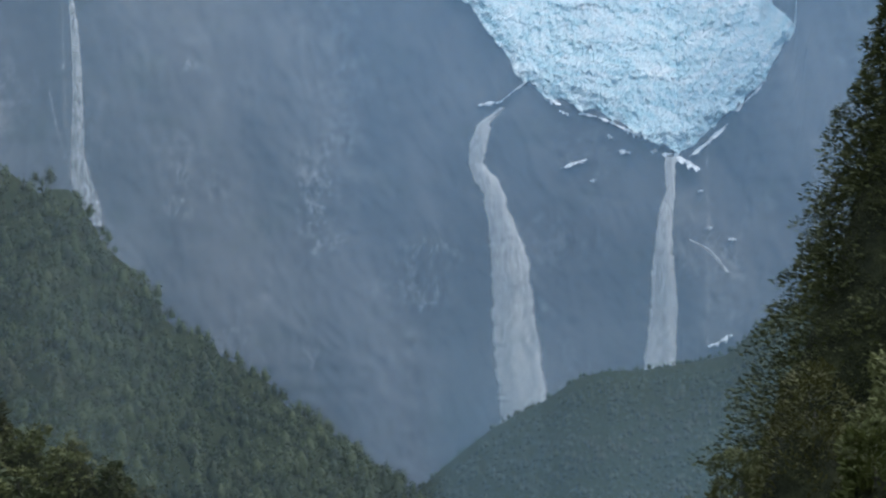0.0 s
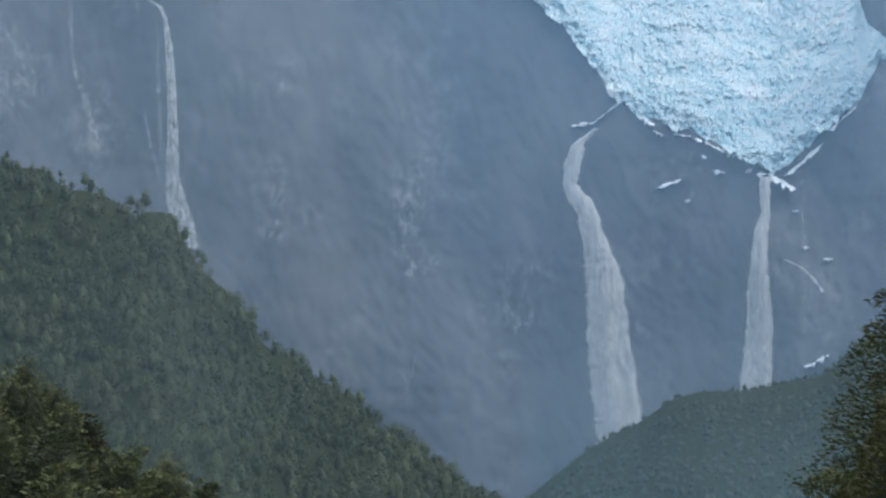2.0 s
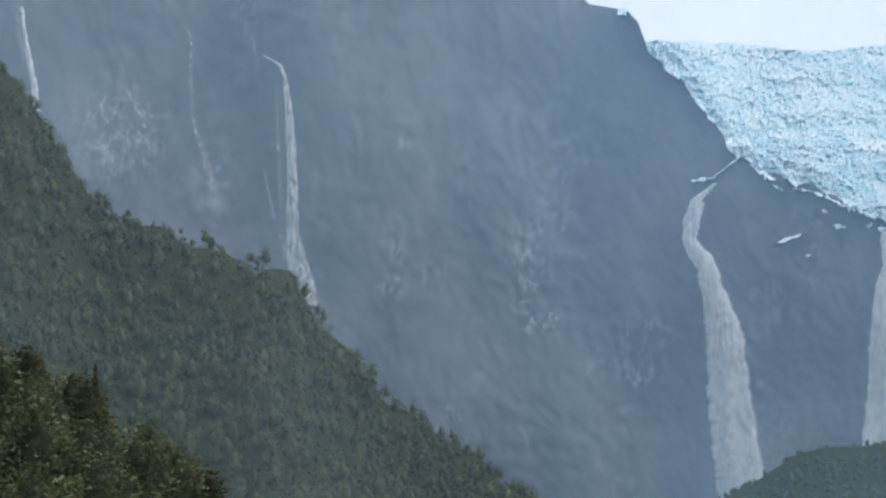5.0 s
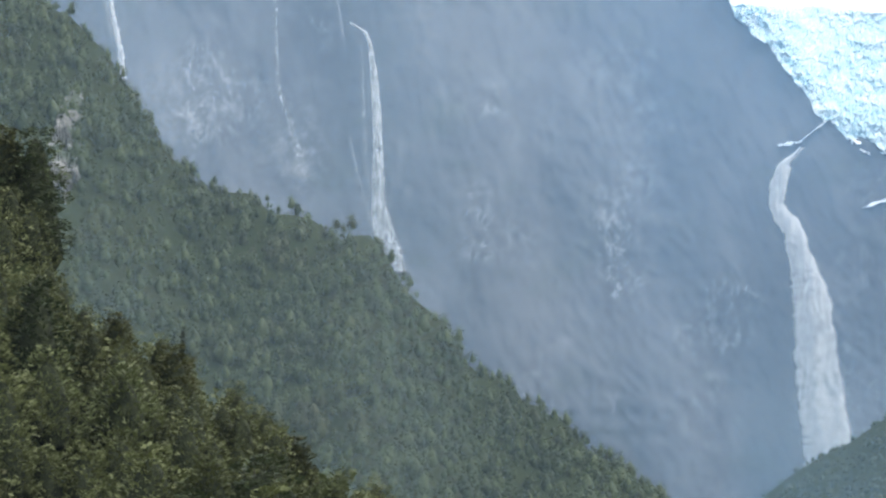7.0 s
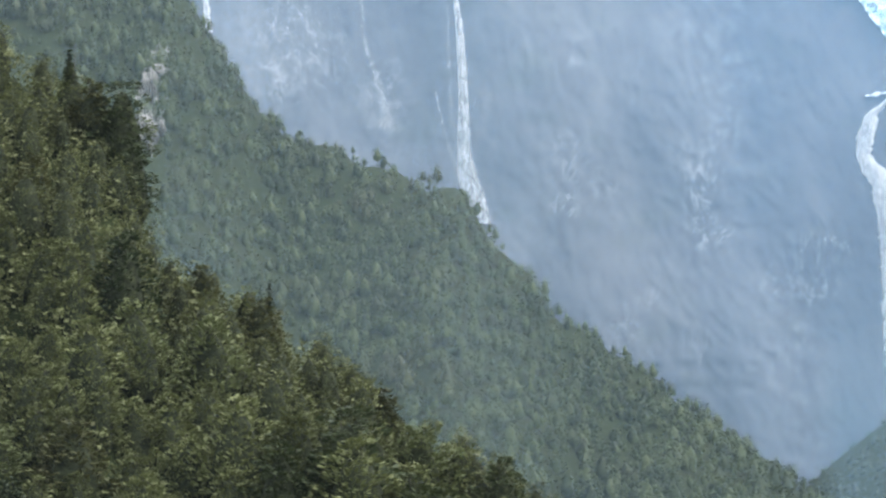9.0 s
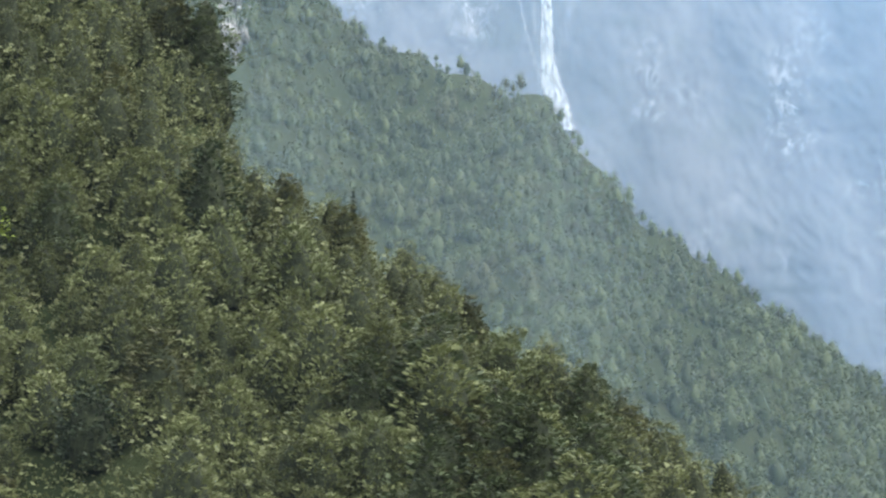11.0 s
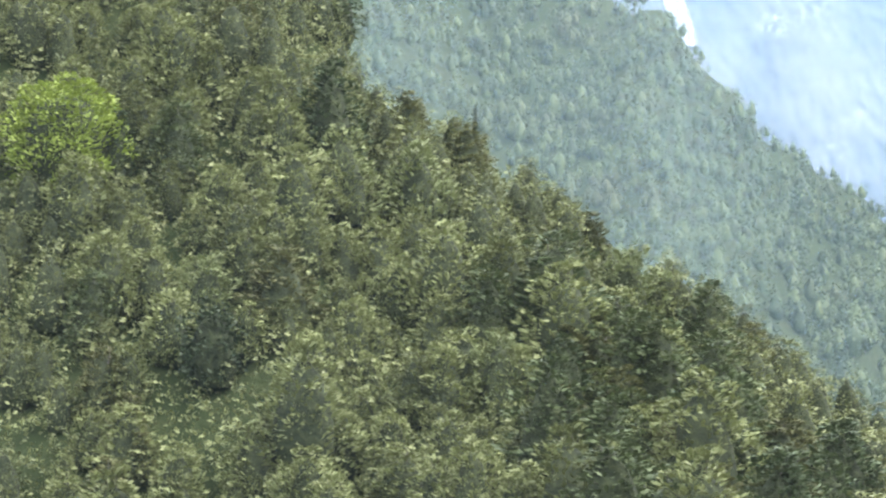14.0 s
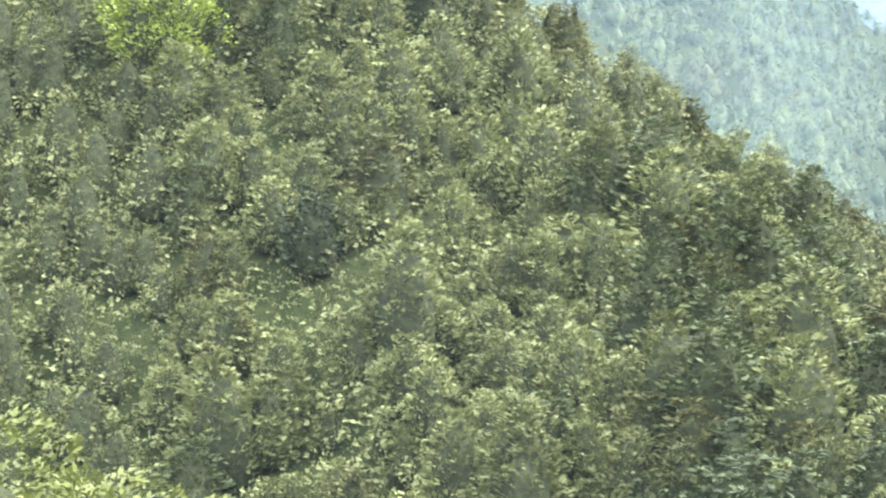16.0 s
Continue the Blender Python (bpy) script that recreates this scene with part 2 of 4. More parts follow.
BARK = bark_material()


def ground_material():
    k = Nodes("undergrowth")
    c = k.ramp(k.noise(0.35, 6), [(0.3, (0.012, 0.016, 0.007)), (0.55, (0.025, 0.032, 0.013)), (0.8, (0.045, 0.046, 0.022))])
    c = k.mix(k.grey(k.noise(0.02, 3), 0.35, 0.65), c, (0.02, 0.028, 0.012))
    bump = k.add("ShaderNodeBump", Strength=0.8, Distance=0.3, Height=k.noise(1.5, 5))
    return k.finish(k.add("ShaderNodeBsdfPrincipled", Base_Color=c, Roughness=1.0, Specular_IOR_Level=0.05, Normal=bump.outputs[0]).outputs[0])


def rock_material(name, scars):
    """Wet dark rock with leaning beds, upright streaks and pale broken scars. scars: compass angle, elevation, width and height in metres, strength."""
    k = Nodes(name)
    base = k.ramp(k.noise(0.011, 8, (1, 1, 0.6), 0.62, 0.6), [(0.32, (0.06, 0.065, 0.073)), (0.5, (0.083, 0.087, 0.095)), (0.68, (0.107, 0.11, 0.114))])
    streak = k.grey(k.noise(0.05, 6, (1, 1, 0.12), 0.65, 0.3), 0.5, 0.72)
    base = k.mix(k.times(streak, 0.07), base, (0.2, 0.2, 0.19))
    # pale fresh breaks: upright veins and chips
    vein = k.grey(k.times(k.times(k.noise(0.05, 8, (1, 1, 0.42), 0.72, 0.7), 0.5, "SUBTRACT"), 0.0, "ABSOLUTE"), 0.035, 0.004)
    chip = k.grey(k.noise(0.2, 9, (1, 1, 0.5), 0.78), 0.55, 0.62)
    loose = k.grey(k.noise(0.014, 4, (1, 1, 0.7)), 0.45, 0.66)
    broken = k.times(k.times(vein, k.grey(k.noise(0.05, 5), 0.42, 0.6)), chip, "MAXIMUM")
    base = k.mix(k.times(k.times(broken, loose), 0.3), base, (0.4, 0.39, 0.37))
    for az, el, wide, high, much in scars:
        centre = spot(np.array(az), np.array(el), cliff_r(np.array(az), np.array(el)))
        off = k.add("ShaderNodeVectorMath")
        off.operation = "SUBTRACT"
        k.put(off, "0", k.coord.outputs["Object"]), k.put(off, "1", tuple(centre))
        size = k.add("ShaderNodeVectorMath")
        size.operation = "MULTIPLY"
        k.put(size, "0", off.outputs[0]), k.put(size, "1", (1 / wide, 0.3 / wide, 1 / high))
        far = k.add("ShaderNodeVectorMath")
        far.operation = "LENGTH"
        k.put(far, "0", size.outputs[0])
        here = k.times(k.grey(far.outputs["Value"], 1.0, 0.3), k.times(broken, 0.06, "ADD"))
        base = k.mix(k.times(here, much), base, (0.46, 0.45, 0.42))
    moss = k.grey(k.noise(0.012, 6, (1, 1, 1.6), 0.6), 0.55, 0.68)
    base = k.mix(k.times(moss, 0.25), base, (0.05, 0.068, 0.035))
    relief = k.add("ShaderNodeBump", Strength=0.35, Distance=2.2, Height=k.noise(0.16, 9, (1, 1, 0.55), 0.72))
    return k.finish(k.add("ShaderNodeBsdfPrincipled", Base_Color=base, Roughness=0.75, Normal=relief.outputs[0]).outputs[0])


SCARS = [(-2.67, 12.62, 32, 60, 0.36), (-2.8, 13.75, 40, 30, 0.29), (-1.6, 13.55, 36, 14, 0.31), (-0.4, 11.95, 50, 26, 0.31), (-0.6, 11.2, 62, 28, 0.39),
         (-5.64, 14.1, 36, 22, 0.21), (-5.5, 12.9, 30, 16, 0.21), (-11.4, 16.2, 80, 60, 0.29), (-9.3, 15.0, 50, 60, 0.34), (-5.1, 15.9, 40, 24, 0.18),
         (-6.2, 15.9, 30, 30, 0.18), (-2.8, 9.75, 22, 44, 0.23), (3.1, 11.9, 90, 26, 0.21), (5.85, 11.3, 40, 50, 0.29), (-11.6, 15.2, 60, 40, 0.31), (6.2, 15.6, 16, 34, 0.21)]


def outcrop_material():
    k = Nodes("pale_outcrop_rock")
    c = k.ramp(k.noise(0.055, 8, (1, 1, 0.6), 0.62), [(0.4, (0.02, 0.022, 0.02)), (0.48, (0.085, 0.085, 0.078)), (0.6, (0.22, 0.216, 0.205))])
    c = k.mix(k.grey(k.noise(0.045, 7, (1, 1, 1.2), 0.7), 0.5, 0.6), c, (0.025, 0.042, 0.016))
    bump = k.add("ShaderNodeBump", Strength=0.7, Distance=1.0, Height=k.noise(0.4, 8))
    return k.finish(k.add("ShaderNodeBsdfPrincipled", Base_Color=c, Roughness=0.85, Normal=bump.outputs[0]).outputs[0])


def ice_material():
    k = Nodes("glacier_ice")
    c = k.ramp(k.noise(0.022, 8, (1, 1, 1.5), 0.66), [(0.34, (0.43, 0.7, 0.78)), (0.5, (0.62, 0.83, 0.87)), (0.66, (0.92, 0.96, 0.97))])
    c = k.mix(k.grey(k.noise(0.0055, 4, (1, 1, 2.0)), 0.4, 0.62, 0.0, 0.55), c, (0.44, 0.66, 0.76))
    crest = k.noise(0.045, 6, (1, 1, 1.6), 0.6, 0.4)
    c = k.mix(k.grey(k.times(k.times(crest, 0.5, "SUBTRACT"), 0.0, "ABSOLUTE"), 0.045, 0.006, 0.0, 0.85), c, (0.97, 0.98, 0.98))
    # the slope's shading put into the colour: darker, greyer ice towards the snout
    low = k.grey(k.add("ShaderNodeSeparateXYZ", Vector=k.coord.outputs["Object"]).outputs[2], 800.0, 640.0)
    c = k.mix(k.times(low, k.grey(k.noise(0.01, 6), 0.3, 0.6, 0.2, 0.6)), c, (0.4, 0.58, 0.64))
    dirt = k.grey(k.noise(0.02, 8, (1, 1, 1), 0.7), 0.6, 0.75)
    c = k.mix(k.times(dirt, 0.25), c, (0.45, 0.55, 0.58))
    bump = k.add("ShaderNodeBump", Strength=0.9, Distance=3.2, Height=k.noise(0.17, 8, (1, 1, 1.3), 0.7))
    b = k.add("ShaderNodeBsdfPrincipled", Base_Color=c, Roughness=0.45, Normal=bump.outputs[0])
    return k.finish(b.outputs[0])


def snow_material():
    k = Nodes("old_snow")
    c = k.ramp(k.noise(0.3, 5), [(0.3, (0.78, 0.83, 0.86)), (0.7, (0.93, 0.95, 0.96))])
    return k.finish(k.add("ShaderNodeBsdfPrincipled", Base_Color=c, Roughness=0.6).outputs[0])


def thin(k, colour, cover):
    """Droplets, and sheets that stand in for haze: they scatter light both ways and let the rest through."""
    d = k.add("ShaderNodeBsdfDiffuse", Color=colour)
    t = k.add("ShaderNodeBsdfTranslucent", Color=colour)
    both = k.add("ShaderNodeMixShader", Fac=0.5)
    k.put(both, "1", d.outputs[0]), k.put(both, "2", t.outputs[0])
    clear = k.add("ShaderNodeBsdfTransparent")
    m = k.add("ShaderNodeMixShader", Fac=cover)
    k.put(m, "1", clear.outputs[0]), k.put(m, "2", both.outputs[0])
    return k.finish(m.outputs[0])


def water_material(name, least, most, fine=1.0, soft=0.23, drawn=0.3):
    """Falling water: torn bursts drawn downwards, open towards the sides. The mesh's uv runs across (x) and down (y)."""
    k = Nodes(name)
    uv = k.add("ShaderNodeSeparateXYZ", Vector=k.coord.outputs["UV"])
    side = k.times(uv.outputs[0], k.times(1.0, uv.outputs[0], "SUBTRACT"))
    edge = k.grey(side, 0.0, soft)
    burst = k.noise(0.3 * fine, 9, (1, 1, drawn), 0.76, 0.1)
    cover = k.times(k.grey(burst, 0.34, 0.58, least, most), k.grey(k.times(edge, k.times(burst, 1.0, "ADD")), 0.1, 0.85))
    end = k.grey(uv.outputs[1], 0.0, 1.0, 1.0, 0.8)
    return thin(k, k.ramp(burst, [(0.38, (0.72, 0.72, 0.7)), (0.5, (0.9, 0.89, 0.86)), (0.6, (1.0, 0.99, 0.95))]), k.times(cover, end))


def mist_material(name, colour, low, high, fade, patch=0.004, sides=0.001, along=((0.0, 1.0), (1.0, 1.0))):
    """A sheet of spray, or one with haze put into its tint and cover; its mesh's uv runs along (x) and up (y). fade:
    cover by height, as ramp stops.
    """
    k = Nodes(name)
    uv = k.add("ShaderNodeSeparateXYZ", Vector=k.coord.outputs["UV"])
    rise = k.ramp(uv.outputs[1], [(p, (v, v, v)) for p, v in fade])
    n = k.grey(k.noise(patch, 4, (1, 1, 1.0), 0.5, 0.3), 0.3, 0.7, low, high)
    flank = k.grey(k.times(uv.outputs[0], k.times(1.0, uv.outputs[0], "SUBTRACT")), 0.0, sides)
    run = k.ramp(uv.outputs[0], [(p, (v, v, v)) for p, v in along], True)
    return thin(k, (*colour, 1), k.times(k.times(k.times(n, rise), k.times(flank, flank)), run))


GROUND, CLIFF, OUTCROP, ICE, SNOW = ground_material(), rock_material("wet_rock", SCARS), outcrop_material(), ice_material(), snow_material()


def with_uv(me, rows, cols):
    """Across (x) and down the rows (y), for a mesh made by sheet()."""
    layer = me.uv_layers.new(name="run")
    i = np.zeros(len(me.loops), np.int32)
    me.loops.foreach_get("vertex_index", i)
    layer.data.foreach_set("uv", np.stack([(i % cols) / (cols - 1), (i // cols) / (rows - 1)], -1).astype(np.float32).ravel())
    return me


# ---------------- ground, one sheet to the horizon ----------------
def build_ground():
    az = np.concatenate([np.arange(-180, -32, 4.0), np.arange(-32, -18, 0.4), np.arange(-18, 8, 0.2), np.arange(8, 20, 0.4), np.arange(20, 180.1, 4.0)])
    r = np.concatenate([[0.001], np.geomspace(2.0, 330, 60), np.linspace(336, 640, 60), np.geomspace(655, 4800, 110)])
    a, d = np.meshgrid(np.radians(az), r)
    x, y = d * np.sin(a), d * np.cos(a)
    p = np.stack([x, y, land(x, y)], -1)
    ob = new("ground", sheet("ground", p, GROUND, True, True))
    tagged(ob, "steep valley ground with dark undergrowth and moss", "ground", kind="structure")


# ---------------- rock wall, ice and snow ----------------
def build_cliff():
    az = np.concatenate([np.arange(-30, -16, 0.4), np.arange(-16, 9, 0.06), np.arange(9, 15.01, 0.3)])
    u = np.linspace(0, 1, 270)
    lip = profile(az, LIP)
    ice = (az > 1.75) & (az < 7.6)
    dome = (az > -1.4) & (az <= 1.75)
    a = np.broadcast_to(az, (len(u), len(az)))
    el = 2.5 + (np.minimum(lip, 21.5)[None, :] - 2.5) * u[:, None]
    p = spot(a, el, cliff_r(a, el))
    # behind its upper edge the rock runs back: a shelf under the ice, a rounded top elsewhere
    last, back = p[-1], []
    out = last * np.array([1, 1, 0])
    out /= np.linalg.norm(out, axis=1)[:, None]
    for d in (15, 60, 200, 500, 1000, 1500):
        q = last + out * d
        q[:, 2] = last[:, 2] + np.where(ice, 0.42 * min(d, 420) + 155 * np.clip((az - 5.65) / 0.55, 0, 1) * (d > 400), np.where(dome, -0.03, 0.1) * d) - np.where(ice, 10.0, 0.0) + np.where(ice, 0.0, 8.0) * fbm(az * 1.5, az * 0 + d / 90, 3, 77) * (d > 100)
        back.append(q)
    p = np.concatenate([p, np.array(back)])
    ob = new("rock_wall", sheet("rock_wall", p, CLIFF, True, True))
    tagged(ob, "tall wet grey rock wall with pale scars and ledges", "cliff", kind="structure")


def build_glacier():
    az = np.arange(-0.7, 7.62, 0.0225)
    lip = profile(az, LIP)
    torn = np.where(az > 1.75, 0.08 * fbm(az * 5, az * 0, 4, 88, 0.7), -0.12 * np.clip(fbm(az * 6, az * 0, 4, 88, 0.7) + 0.1, 0, 1))
    sky_line = profile(az, [(-0.7, 17.7), (0, 17.85), (1.7, 17.75), (3.5, 17.5), (4.7, 17.56), (5.5, 17.58), (5.9, 17.75), (6.2, 18.0), (6.6, 18.15), (6.76, 18.0), (7.0, 17.0), (7.1, 16.8), (7.3, 16.64), (7.5, 16.4)])
    sky_line = np.maximum(sky_line, lip + 0.02)
    u = np.linspace(0, 1, 190)
    a = np.broadcast_to(az, (len(u), len(az)))
    el = lip[None, :] + (sky_line - lip)[None, :] * u[:, None] + torn[None, :] * np.clip(1 - u[:, None] * 14, 0, 1)
    # thickness grows from the margin, torn into seracs along the flow
    r = cliff_r(a, lip[None, :] + np.zeros_like(a)) - 6 + (el - lip[None, :]) * 140
    up = (el - lip[None, :])
    rim = np.clip(up / 0.35, 0, 1)
    bend = a + 0.25 * vnoise(a * 1.2, el * 1.2, 3)
    f1, f2 = worley(bend * 5.0, (el + 0.08 * np.sin(a * 2.2)) * 7.5, 9)
    g1, g2 = worley(bend * 14.0, el * 17.0, 19)
    crack = np.clip((f2 - f1) / 0.3, 0, 1)
    small = np.clip((g2 - g1) / 0.35, 0, 1)
    ridge = 1 - np.abs(fbm(bend * 4.5, el * 6.5, 4, 55, 0.6))
    bulge = 22 * rim + 7 * rim * ridge ** 2 + 2.5 * rim * crack * (0.6 + 0.4 * vnoise(a * 5, el * 5, 4)) + 2.2 * small * (0.5 + rim * 0.5) + 4.6 * fbm(a * 12, el * 14, 4, 6, 0.6)
    step = 8 * fbm(a * 0.5, el * 3.0, 3, 12)
    p = spot(a, el + 0.035 * fbm(a * 22, el * 22, 2, 15) * (u[:, None] > 0.03), r - bulge - step)
    # edge turned down onto the rock, top running back
    foot = spot(az, lip + torn - 0.03, cliff_r(az, lip) + 6)
    out = p[-1] * np.array([1, 1, 0])
    out /= np.linalg.norm(out, axis=1)[:, None]
    back = [p[-1] + out * d + np.array([0, 0, 0.12 * d]) for d in (80, 300, 900)]
    p = np.concatenate([foot[None], p, np.array(back)])
    ob = new("glacier", sheet("glacier", p, ICE, False, True))
    tagged(ob, "hanging pale blue glacier torn into seracs on a rock shelf", "glacier")


build_ground()
build_cliff()
build_glacier()


def snow_patch(az, el, w, h, slope, seed):
    """A thin bank of snow or ice on a ledge; it also draws the melt stream."""
    n, m = 30, 9
    s, t = np.meshgrid(np.linspace(-1, 1, n), np.linspace(-1, 1, m))
    shape = np.sqrt(np.clip(1 - s * s, 0.02, 1)) * np.clip(0.7 + 0.75 * fbm(s * 3.5 + seed, s * 0 + 3.0, 3, seed), 0.12, 1.6)
    a = az + s * w / 2
    e = el + slope * s * w / 2 + t * shape * h / 2 + 0.15 * h * vnoise(s * 4, t * 3 + seed, seed + 4)
    swell = np.clip(1 - t * t, 0, 1) * np.clip(1 - s * s, 0, 1)
    r = cliff_r(a, np.minimum(e, profile(a, LIP))) + 1 - 5 * swell ** 0.5 - 2.0 * vnoise(s * 5, t * 5, seed) + 55 * h * t
    ob = new("snow_patch", sheet("snow_patch", spot(a, e, r), SNOW, True, True))
    tagged(ob, "small white bank of old snow or of meltwater on a rock ledge", "snow", "snow banks under the ice")


# the banks at 1.5 and 1.05 degrees stand in for the melt stream
for k, q in enumerate([(4.06, 14.36, 0.3, 0.17, -0.3), (3.85, 13.96, 0.24, 0.14, -0.2), (4.47, 13.96, 0.14, 0.12, 0.3), (3.55, 14.27, 0.12, 0.09, -0.4),
                       (2.78, 13.73, 0.5, 0.08, 0.33), (3.18, 13.38, 0.12, 0.07, 0.2), (5.62, 14.13, 0.75, 0.16, 0.76), (1.5, 15.21, 0.52, 0.1, 0.72), (1.05, 15.0, 0.5, 0.07, 0.12), (4.82, 13.88, 0.34, 0.13, 0.0),
                       (5.18, 13.7, 0.46, 0.2, -0.6), (6.42, 14.9, 0.5, 0.14, 0.8), (6.75, 15.22, 0.2, 0.16, 0.9), (2.6, 14.78, 0.2, 0.09, -0.5),
                       (2.38, 15.02, 0.3, 0.11, -0.4), (3.1, 14.72, 0.36, 0.07, -0.2), (3.5, 14.6, 0.3, 0.09, -0.4), (3.75, 14.48, 0.34, 0.1, -0.5),
                       (5.6, 9.97, 0.24, 0.13, 0.3), (5.86, 10.1, 0.24, 0.15, 0.5), (6.05, 12.1, 0.16, 0.06, 0), (5.42, 13.1, 0.13, 0.06, 0), (5.6, 12.35, 0.15, 0.05, 0.1)]):
    snow_patch(q[0], q[1], q[2] * 1.1, q[3] * 1.2, q[4], seed=k + 1)


# ---------------- waterfalls ----------------
def waterfall(edges, material, label, thick=7.0, ragged=0.035, seed=1):
    """A rope of falling water. edges: elevation, left and right compass angle, from the top down."""
    rows, cols = 260, 13
    v = np.linspace(0, 1, rows)
    s = np.linspace(-1, 1, cols)
    el0 = np.array([q[0] for q in edges], float)
    el = el0[0] + (el0[-1] - el0[0]) * v
    left = np.interp(-el, -el0, [q[1] for q in edges])
    right = np.interp(-el, -el0, [q[2] for q in edges])
    fray = 0.6 * ragged * np.where(s[None, :] < 0, fbm(v * 44, v * 0 + seed, 4, seed, 0.7)[:, None], fbm(v * 44, v * 0 + 9 + seed, 4, seed + 1, 0.7)[:, None]) * np.abs(s[None, :]) ** 3
    a = (left + right)[:, None] / 2 + (right - left)[:, None] / 2 * s[None, :] + fray
    e = np.broadcast_to(el[:, None], a.shape)
    mid = (left + right)[:, None] / 2 + 0 * a
    near = np.minimum(cliff_r(a, e), cliff_r(mid, e)).min(axis=1)
    near = np.convolve(np.pad(near, 12, mode="edge"), np.ones(25) / 25, "valid")[:, None]
    r = near - 5.0 - thick * np.sqrt(np.clip(1 - s * s, 0, 1))[None, :] - 0.3 * thick * fbm(a * 14, e * 0.5, 3, seed)
    me = with_uv(sheet("waterfall", spot(a, e, r), material, True, True), rows, cols)
    return tagged(new("waterfall", me), label, "waterfall", "waterfalls on the rock wall")


WATER, SOFT_WATER, VEIL_WATER = water_material("white_water", 0.78, 1.0, 1.0, 0.15), water_material("wispy_water", 0.3, 0.72, 1.0, 0.25, 0.07), water_material("thin_water", 0.02, 0.34, 1.4, 0.25, 0.08)
waterfall([(14.91, 1.23, 1.32), (14.75, 1.04, 1.2), (14.64, 0.81, 1.08), (14.55, 0.71, 1.03), (14.29, 0.61, 1.03), (14.0, 0.55, 0.95), (13.76, 0.51, 0.87), (13.59, 0.6, 1.04),
           (13.42, 0.68, 1.22), (13.12, 0.84, 1.36), (12.54, 0.93, 1.52), (12.25, 0.96, 1.67), (11.85, 0.97, 1.82), (11.1, 0.96, 1.9), (10.17, 0.97, 2.02), (9.13, 1.05, 2.16), (8.32, 1.11, 2.22)],
          WATER, "broad white main waterfall down the rock wall", 12, 0.06)
waterfall([(13.82, 4.71, 4.95), (13.57, 4.67, 4.92), (13.27, 4.68, 4.91), (13.09, 4.7, 4.9), (12.89, 4.59, 4.87), (12.64, 4.52, 4.85), (12.18, 4.45, 4.82), (11.5, 4.33, 4.84),
           (10.8, 4.29, 4.92), (10.46, 4.24, 4.87), (10.0, 4.17, 4.86), (9.54, 4.09, 4.84), (9.07, 4.01, 4.82)],
          WATER, "narrow white waterfall under the tip of the ice", 8, 0.04, seed=5)
waterfall([(17.58, -8.32, -8.26), (17.49, -8.17, -8.08), (17.4, -8.03, -7.9), (17.2, -7.91, -7.79), (16.62, -7.85, -7.66), (15.71, -7.8, -7.56), (14.79, -7.79, -7.5), (14.3, -7.81, -7.48), (13.9, -7.83, -7.45), (13.41, -7.83, -7.27), (12.95, -7.78, -7.1), (12.48, -7.7, -7.0)],
          SOFT_WATER, "long slender white waterfall behind the wooded ridge", 6, 0.03, seed=8)
waterfall([(17.25, -8.06, -8.0), (16.7, -8.03, -7.96), (16.0, -8.02, -7.94), (15.2, -7.98, -7.88), (14.4, -7.95, -7.84)], VEIL_WATER, "faint thread of water beside a waterfall", 3, seed=12)
waterfall([(18.16, -10.13, -10.06), (18.07, -9.98, -9.9), (17.9, -9.88, -9.8), (17.35, -9.89, -9.8), (16.35, -9.83, -9.76)], VEIL_WATER, "thin upper thread of water on the rock", 3, 0.02, seed=15)
waterfall([(16.3, -9.86, -9.74), (15.5, -9.6, -9.42), (14.9, -9.45, -9.2), (14.4, -9.5, -9.0)], VEIL_WATER, "faint lower thread of water on the rock", 3, seed=17)
waterfall([(18.4, -13.5, -13.41), (17.75, -13.39, -13.29), (17.3, -13.3, -13.17), (16.8, -13.2, -13.05), (16.3, -13.13, -12.98)], WATER, "short white waterfall at the ridge's edge", 4, seed=19)
# a dry pale gully, drawn with a strip of water
waterfall([(12.12, 5.12, 5.2), (11.95, 5.42, 5.55), (11.72, 5.65, 5.78), (11.43, 5.88, 5.96)], SOFT_WATER, "pale gully drawn as a thin strip of water", 2, 0.015, 29)
waterfall([(14.2, 5.53, 5.6), (12.5, 5.52, 5.6), (11.6, 5.5, 5.57), (10.2, 5.4, 5.5), (9.9, 5.38, 5.5)], VEIL_WATER, "faint thread of water on dark rock", 2, seed=23)


waterfall([(18.3, -13.62, -13.54), (17.75, -13.5, -13.41), (17.2, -13.38, -13.28)], VEIL_WATER, "thin thread of water beside a short waterfall", 3, 0.02, 37)
waterfall([(15.24, -8.28, -8.22), (14.55, -8.14, -8.07), (13.85, -7.94, -7.85), (13.45, -7.8, -7.7)], VEIL_WATER, "faint slanting thread of water joining a slender waterfall", 3, 0.02, 43)
# two pale cracks in the rock, drawn with strips of water
waterfall([(13.77, -2.16, -2.1), (13.53, -1.71, -1.62), (13.32, -1.23, -1.14)], VEIL_WATER, "pale slanting crack in the rock drawn as a thin strip of water", 2, 0.015, 47)
waterfall([(12.29, -1.95, -1.88), (12.13, -1.58, -1.5), (11.99, -1.2, -1.12)], VEIL_WATER, "pale slanting crack in the rock drawn as a thin strip of water", 2, 0.015, 53)
waterfall([(18.05, -8.6, -8.52), (17.75, -8.53, -8.46), (17.2, -8.44, -8.36)], VEIL_WATER, "faint thread of water above a slender waterfall", 3, 0.02, 41)


